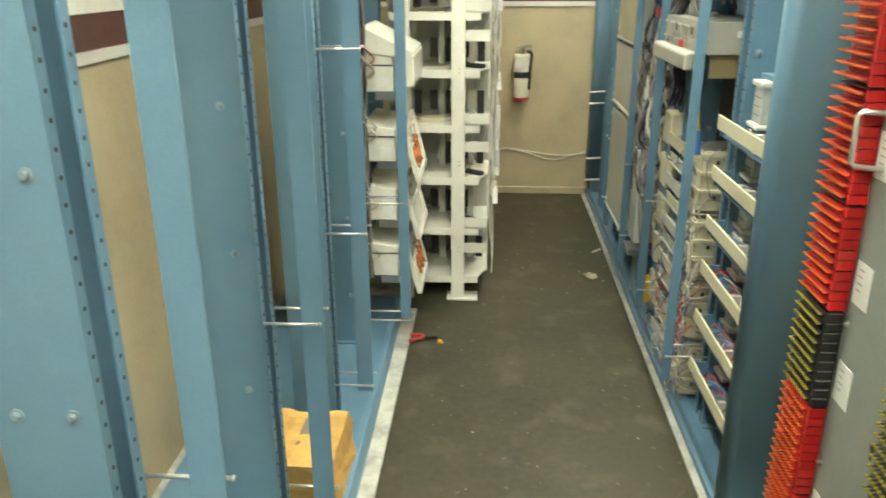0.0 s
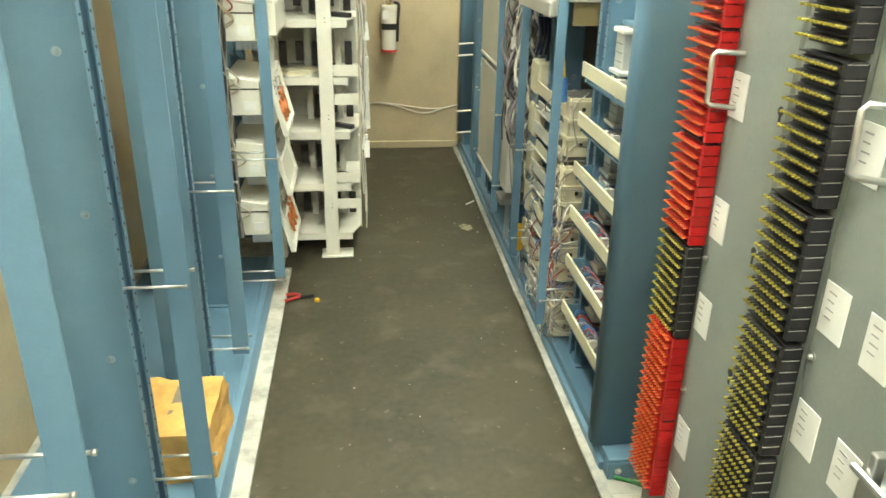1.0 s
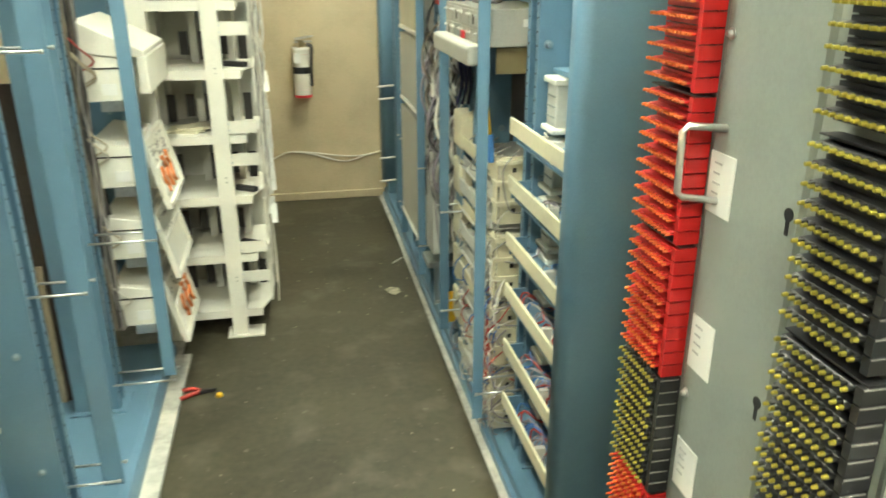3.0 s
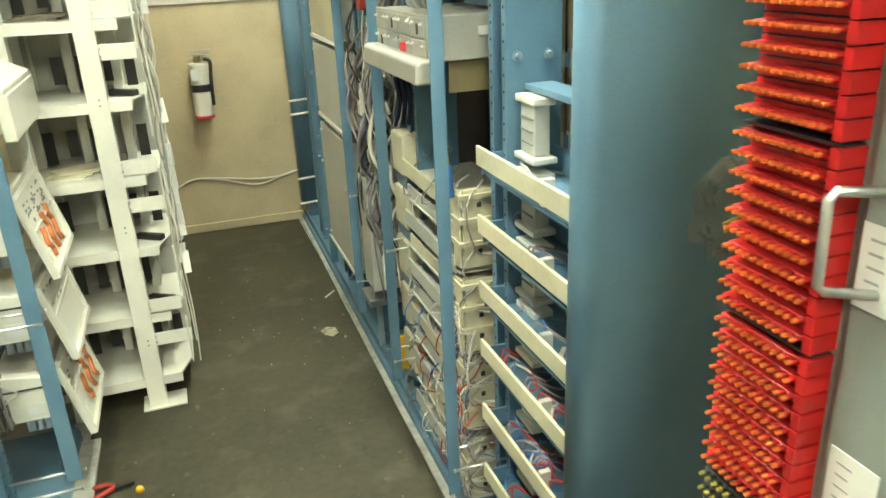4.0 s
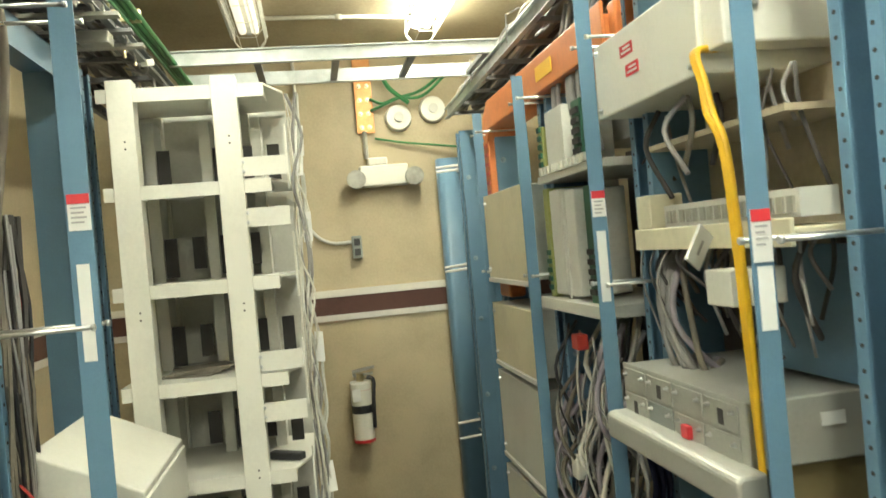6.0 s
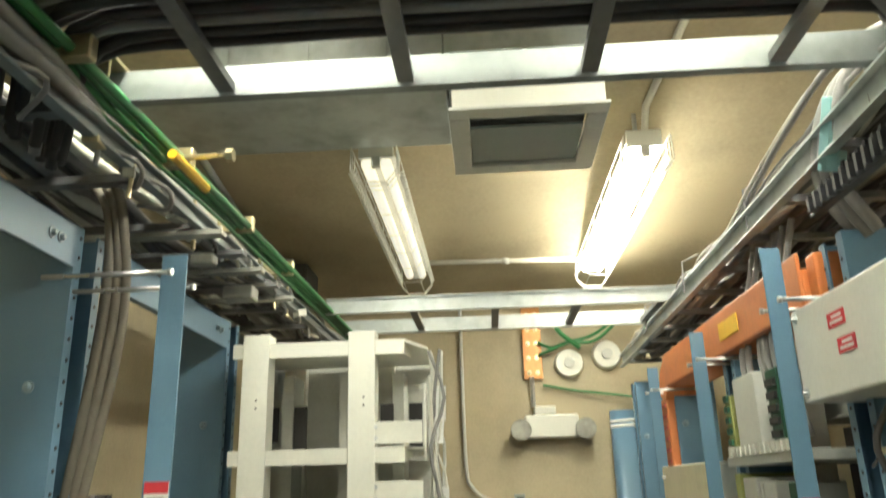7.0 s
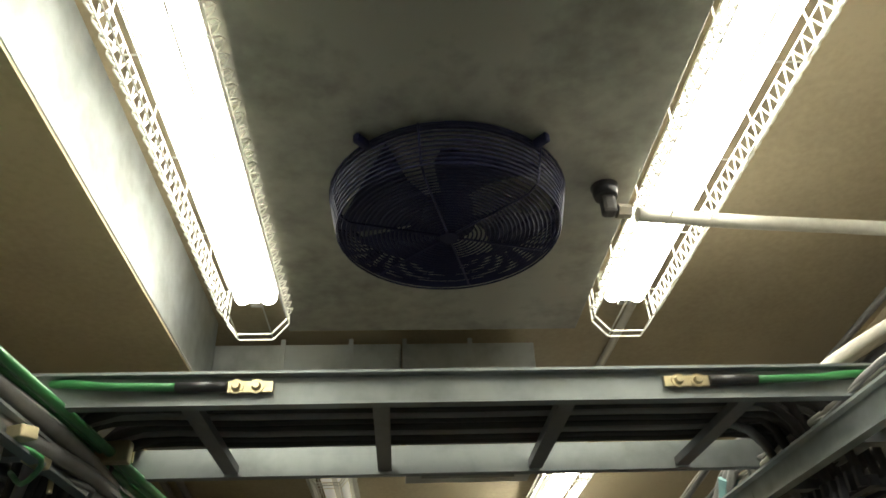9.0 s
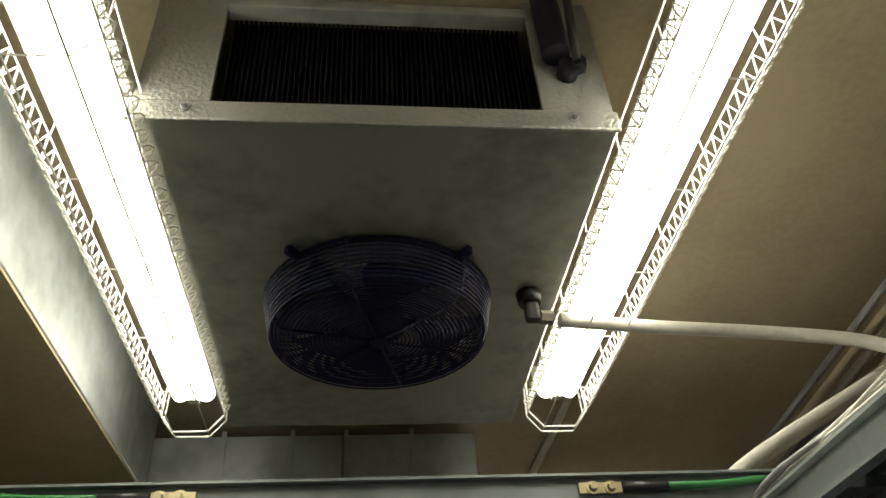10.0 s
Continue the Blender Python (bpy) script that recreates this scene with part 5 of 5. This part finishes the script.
# cable ladders
def ladder(name, p, q, w, z, label, rungs, h=0.05, first=0.15, mt=None):
    """Two channel rails from p to q (x, y), w apart, with square rungs."""
    th = thing(name, ((p[0] + q[0]) / 2, (p[1] + q[1]) / 2, z), label, "cable ladder", "cable ladders")
    d = Vector((q[0] - p[0], q[1] - p[1], 0))
    L = d.length
    ang = math.atan2(d.y, d.x)
    m = Matrix.Translation((p[0], p[1], z)) @ Matrix.Rotation(ang, 4, "Z")
    for s in (0, w):
        k = -1 if s == 0 else 1
        prof = [(-0.003, 0), (0.016, 0), (0.016, 0.004), (0.002, 0.004), (0.002, h - 0.004), (0.016, h - 0.004), (0.016, h), (-0.003, h)]
        g = Geo().prism([(s + k * a, b) for a, b in prof], "x", 0, L)
        g.v = [tuple(m @ Vector(v)) for v in g.v]
        part("rail", g, mt or GALV, th)
    x = first
    while x < L - 0.02:
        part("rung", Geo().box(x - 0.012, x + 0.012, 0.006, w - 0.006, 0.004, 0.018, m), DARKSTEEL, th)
        x += rungs
    return th


# Darker copy of the galvanised finish, so these rails reflect the lamps less.
RAILM = material("darker_zinc", (0.25, 0.27, 0.265), 0.5, metal=0.5, spread=0.15, grain=25, big=9)
# Rungs are seen from below against the lamps; this colour holds that shade.
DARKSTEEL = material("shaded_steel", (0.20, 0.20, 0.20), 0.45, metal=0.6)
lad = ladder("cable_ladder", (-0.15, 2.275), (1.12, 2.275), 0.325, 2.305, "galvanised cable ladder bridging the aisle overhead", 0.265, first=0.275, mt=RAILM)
ladder("cable_ladder", (-0.02, 4.0), (1.12, 4.0), 0.325, 2.29, "galvanised cable ladder at the aisle's far end", 0.265, first=0.28)
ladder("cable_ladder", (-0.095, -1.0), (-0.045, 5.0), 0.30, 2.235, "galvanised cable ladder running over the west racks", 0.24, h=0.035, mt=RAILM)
ladder("cable_ladder", (1.31, -1.0), (1.41, 5.0), 0.32, 2.235, "galvanised cable ladder running over the east racks", 0.24, h=0.05)
# Most cables take the dark colour for their backlit undersides.
th = thing("crossing_cables", (0.5, 2.43, 2.34), "many grey cables lying across the overhead ladder", "cables")
for i in range(27):
    random.seed(2000 + i)
    y = 2.295 + 0.0085 * i
    z = 2.332 + 0.011 * (i % 3)
    a, b = random.uniform(-0.18, -0.1), random.uniform(1.1, 1.2)
    part("cable", Geo().tube(bend([(a, y + 0.12, z - 0.12), (a + 0.09, y + 0.03, z), (0.2, y, z), (0.5, y + random.uniform(-0.006, 0.006), z), (0.85, y, z), (b - 0.1, y + 0.03, z), (b, y + 0.12, z - 0.1)], 4), 0.0082, 7), DARKW if i % 9 else GREYW, th, smooth=True)
for k, x in enumerate((0.19, 0.815)):
    th = thing("ground_lug", (x, 2.27, 2.335), "two-bolt brass ground lug with a green wire on the ladder rail", "ground lug", "ground lugs")
    s = -1 if k == 0 else 1
    part("tongue", Geo().box(x - 0.012, x + 0.05, 2.265, 2.27, 2.326, 2.342) if k == 0 else Geo().box(x - 0.02, x + 0.045, 2.265, 2.27, 2.326, 2.342), BRASS, th)
    for d in (0.0, 0.028):
        bolt((x + d, 2.265, 2.334), "-y", th, BRASS, 0.007)
    e = x - 0.012 if k == 0 else x + 0.045
    part("barrel", Geo().tube([(e, 2.264, 2.334), (e + s * 0.07, 2.264, 2.334)], 0.0075, 8), BLACK, th, smooth=True)
    part("wire", Geo().tube(bend([(e + s * 0.07, 2.264, 2.334), (e + s * 0.16, 2.262, 2.335), (e + s * 0.24, 2.275, 2.345), (e + s * 0.30, 2.36, 2.36)]), 0.0062, 8), GREEN, th, smooth=True)

th = thing("green_ground_run", (-0.03, 3.2, 2.3), "bundle of green ground wires along the west cable ladder", "wires")
for i in range(3):
    part("wire", Geo().tube(bend([(-0.10 + 0.016 * i, 1.2, 2.31), (-0.085 + 0.016 * i, 2.0, 2.31), (-0.066 + 0.016 * i, 2.4, 2.305 + 0.006 * (i % 2)), (-0.045 + 0.016 * i, 3.2, 2.30), (-0.03 + 0.014 * i, 3.95, 2.30), (-0.02 + 0.014 * i, 4.9, 2.30)]), 0.0075, 8), GREEN, th, smooth=True)
part("wire", Geo().tube(bend([(-0.118, 1.4, 2.30), (-0.095, 2.2, 2.292), (-0.055, 2.75, 2.285), (-0.035, 3.4, 2.283), (-0.025, 4.4, 2.285)]), 0.0045, 6), GREEN, th, smooth=True)
for k in range(14):
    y = 2.42 + 0.13 * k
    part("clip", Geo().box(-0.079 + 0.017 * (y - 2.4), -0.067 + 0.017 * (y - 2.4), y, y + 0.012, 2.312, 2.330), OFFW, th, bevel=0.002)
part("yellow_sleeve", Geo().tube([(-0.005, 2.72, 2.275), (0.0, 2.86, 2.27)], 0.009, 8), YELLOWP, th)
for y in (2.45, 2.8, 3.15, 3.5):
    part("clamp", Geo().box(-0.085, -0.005, y, y + 0.02, 2.29, 2.325), BRASS, th, bevel=0.003)
th = thing("threaded_hanger", (0.0, 2.8, 2.3), "brass-plated threaded arm on the west ladder", "hanger")
part("arm", Geo().tube([(-0.06, 2.80, 2.305), (0.065, 2.79, 2.30)], 0.005, 8), BRASS, th)
part("nut", Geo().disc((0.06, 2.79, 2.30), "x", 0.012, 0.012, 6), BRASS, th)
th = thing("ladder_clamps", (0.0, 3.0, 2.24), "row of small steel clamps and bolts along the west cable ladder", "clamp")
for i in range(20):
    random.seed(3100 + i)
    y = 1.9 + 0.10 * i + random.uniform(-0.02, 0.02)
    x = 0.0083 * (y + 1) - 0.095
    m = Matrix.Translation((x + random.uniform(-0.012, 0.02), y, 2.238 + random.uniform(-0.012, 0.03))) @ Matrix.Rotation(random.uniform(-0.5, 0.5), 4, "Z") @ Matrix.Rotation(random.uniform(-0.4, 0.4), 4, "X")
    a, b, c = random.uniform(0.004, 0.014), random.uniform(0.005, 0.022), random.uniform(0.004, 0.010)
    part("clamp", Geo().box(-a, a, -b, b, -c, c, m), random.choice((STEEL, DULL, BRASS, GALV, GALV, BLACK, WHITE)), th, bevel=0.002)
for i in range(11):
    random.seed(3200 + i)
    y = 2.0 + 0.19 * i + random.uniform(-0.06, 0.06)
    x = 0.0083 * (y + 1) - 0.10
    part("stud", Geo().tube([(x, y, 2.225 - random.uniform(0, 0.03)), (x + random.uniform(-0.01, 0.01), y, 2.30)], 0.004, 6), random.choice((STEEL, BRASS)), th)
    part("lead", Geo().tube(bend([(x - 0.02, y, 2.25), (x + random.uniform(0.0, 0.04), y + 0.05, 2.235), (x + random.uniform(-0.03, 0.02), y + 0.11, 2.22), (x - 0.06, y + 0.16, 2.25)], 4), 0.004, 6), random.choice((GREEN, WHITEW, GREYW, DARKW)), th, smooth=True)
th = thing("rail_splice", (-0.06, 2.58, 2.34), "brass splice plate where the ladders join", "bracket")
part("plate", Geo().box(-0.085, -0.03, 2.545, 2.605, 2.355, 2.361), BRASS, th, bevel=0.002)
part("flange", Geo().box(-0.085, -0.03, 2.545, 2.551, 2.318, 2.354), BRASS, th, bevel=0.002)
th = thing("west_overhead_cables", (-0.25, 3.0, 2.28), "heap of grey and white cables on the west cable ladder", "cables")
for i in range(28):
    random.seed(2300 + i)
    x = random.uniform(-0.36, -0.08)
    z = 2.262 + random.uniform(0, 0.06)
    mt = random.choice((GREYW, GREYW, OFFW, STRAPW, BLACK, OFFW, DARKW, WHITEW))
    part("cable", Geo().tube(bend([(x + random.uniform(-0.05, 0.05), -0.5 + 0.42 * k, z + random.uniform(-0.02, 0.03)) for k in range(14)], 3), random.choice((0.006, 0.009, 0.012)), 6), mt, th, smooth=True)
for i in range(3):
    part("drop_cable", Geo().tube(bend([(-0.20 + 0.02 * i, 2.83, 2.29), (-0.15 + 0.012 * i, 2.82, 2.2), (-0.14 + 0.012 * i, 2.81 + 0.01 * i, 2.0), (-0.19 + 0.01 * i, 2.83, 1.6), (-0.20, 2.84, 1.2)]), 0.009, 8), STRAPW, th, smooth=True)
for i in range(5):
    y = 2.95 + 0.13 * i
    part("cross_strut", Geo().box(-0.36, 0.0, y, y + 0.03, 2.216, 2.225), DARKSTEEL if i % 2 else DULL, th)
th = thing("terminal_strip_box", (-0.1, 3.3, 2.15), "small metal splice boxes clamped under the west ladder", "splice box")
part("box", Geo().box(-0.11, -0.04, 3.28, 3.33, 2.175, 2.205), DULL, th, bevel=0.004)
part("box", Geo().box(-0.10, -0.05, 3.05, 3.08, 2.19, 2.21), DULL, th, bevel=0.004)

th = thing("east_overhead_cables", (1.2, 3.3, 2.3), "heap of white and grey cables on the east cable ladder", "cables")
for i in range(56):
    random.seed(2600 + i)
    x = random.uniform(1.02, 1.29)
    z = 2.262 + random.uniform(0, 0.05)
    mt = random.choice((GREYW, DARKW, DARKW, STRAPW, GREYW, BLACK)) if x > 1.035 else random.choice((WHITEW, GREYW))
    part("cable", Geo().tube(bend([(max(1.012, x + random.uniform(-0.04, 0.04)) + 0.0167 * (0.5 + 0.42 * k), -0.5 + 0.42 * k + random.uniform(-0.1, 0.1), z + random.uniform(-0.008, 0.02)) for k in range(14)], 3), random.choice((0.005, 0.008, 0.010)) if x > 1.035 else 0.005, 6), mt, th, smooth=True)
for i in range(3):
    part("sweep", Geo().tube(bend([(0.62, 2.40 + 0.03 * i, 2.375), (0.85, 2.42 + 0.03 * i, 2.385), (1.0, 2.46 + 0.03 * i, 2.38), (1.10, 2.58 + 0.02 * i, 2.37), (1.14, 2.8, 2.36)]), 0.010, 8), WHITEW if i % 2 else STRAPW, th, smooth=True)
for i in range(3):
    part("drop", Geo().tube(bend([(1.10, 2.62, 2.37), (1.06, 2.70 + 0.03 * i, 2.33), (1.06, 2.78 + 0.03 * i, 2.22), (1.12, 2.80 + 0.03 * i, 2.12)]), 0.010, 8), GREYW, th, smooth=True)
for i in range(3):
    part("rising_pipe", Geo().tube(bend([(1.05, 2.35 + 0.05 * i, 2.36), (1.2, 2.35 + 0.05 * i, 2.45), (1.74, 2.3 + 0.05 * i, 2.72)]), 0.011, 8), WHITEW, th, smooth=True)
for k in range(4):
    y = 2.62 + 0.55 * k
    part("tie", Geo().tube([(1.05, y, 2.25), (1.055, y + 0.004, 2.34), (1.10, y, 2.36), (1.13, y, 2.33)], 0.003, 5), GREYW, th)
for i in range(5):
    random.seed(2900 + i)
    part("white_run", Geo().tube(bend([(1.045 + 0.0047 * k + random.uniform(-0.006, 0.022), 1.6 + 0.28 * k + random.uniform(-0.05, 0.05), 2.292 + random.uniform(0, 0.035)) for k in range(13)], 4), random.choice((0.003, 0.0045, 0.006)), 6), WHITEW if i % 3 else GREYW, th, smooth=True)
for i in range(2):
    part("slack_loop", Geo().tube(bend([(1.12, 2.52 + 0.06 * i, 2.35), (1.062, 2.68 + 0.07 * i, 2.375), (1.05, 2.92 + 0.08 * i, 2.345), (1.06, 3.2 + 0.09 * i, 2.305), (1.08, 3.4 + 0.1 * i, 2.295)]), (0.006, 0.0045)[i], 8), (GREYW, WHITEW)[i], th, smooth=True)
part("teal_tag", Geo().tube([(1.06, 2.73, 2.32), (1.06, 2.79, 2.22)], 0.022, 8), material("teal_tape", (0.2, 0.36, 0.36), 0.5), th)
th = thing("fibre_comb", (1.15, 2.75, 2.15), "black toothed fibre retaining comb over the rack", "comb")
for r in range(2):
    part("bar", Geo().box(1.04 + 0.03 * r, 1.055 + 0.03 * r, 2.30, 2.85, 2.16 + 0.03 * r, 2.175 + 0.03 * r), BLACK, th)
    for k in range(22):
        part("tooth", Geo().box(1.03 + 0.03 * r, 1.04 + 0.03 * r, 2.31 + 0.0245 * k, 2.318 + 0.0245 * k, 2.162 + 0.03 * r, 2.19 + 0.03 * r), BLACK, th)
th = thing("wall_conduits", (1.45, 2.5, 2.7), "grey conduits running along the ceiling's east side", "conduit")
for k, (x, z) in enumerate(((1.66, 2.94), (1.71, 2.90))):
    part("pipe", Geo().tube([(x, -2.5, z), (x, FALL_FROM, z), (x, 5.2, z - FALL * 3.3)], 0.010 + 0.002 * k, 10), (GREYW, STRAPW, TANW)[k], th, smooth=True)
part("insulated_pipe", Geo().tube(bend([(1.40, 2.1, 2.47), (1.55, 2.6, 2.62), (1.68, 3.2, 2.7), (1.70, 5.2, 2.55)]), 0.03, 10), BLACK, th, smooth=True)
th = thing("wall_conduits", (-0.45, 4.2, 2.8), "parallel conduits on the ceiling's west side", "conduit")
for k in range(2):
    part("pipe", Geo().tube([(-0.38 - 0.06 * k, 3.47, ceil_z(3.47) - 0.02), (-0.42 - 0.06 * k, 5.2, ceil_z(5.2) - 0.02)], 0.013, 8), GREYW, th, smooth=True)
th = thing("ceiling_speaker", (-0.35, 4.7, 2.7), "dark junction box with studs near the ceiling corner", "junction box")
part("box", Geo().box(-0.42, -0.24, 4.62, 4.84, 2.52, 2.66), DARKW, th, bevel=0.005)
for k in range(3):
    bolt((-0.34 + 0.04 * k, 4.62, 2.63 - 0.03 * k), "-y", th, r=0.01)
part("hanger", Geo().box(-0.34, -0.31, 4.66, 4.69, 2.66, ceil_z(4.69)), STEEL, th)


def motions():
    """Nothing in the place moves on its own."""
    return None


motions()
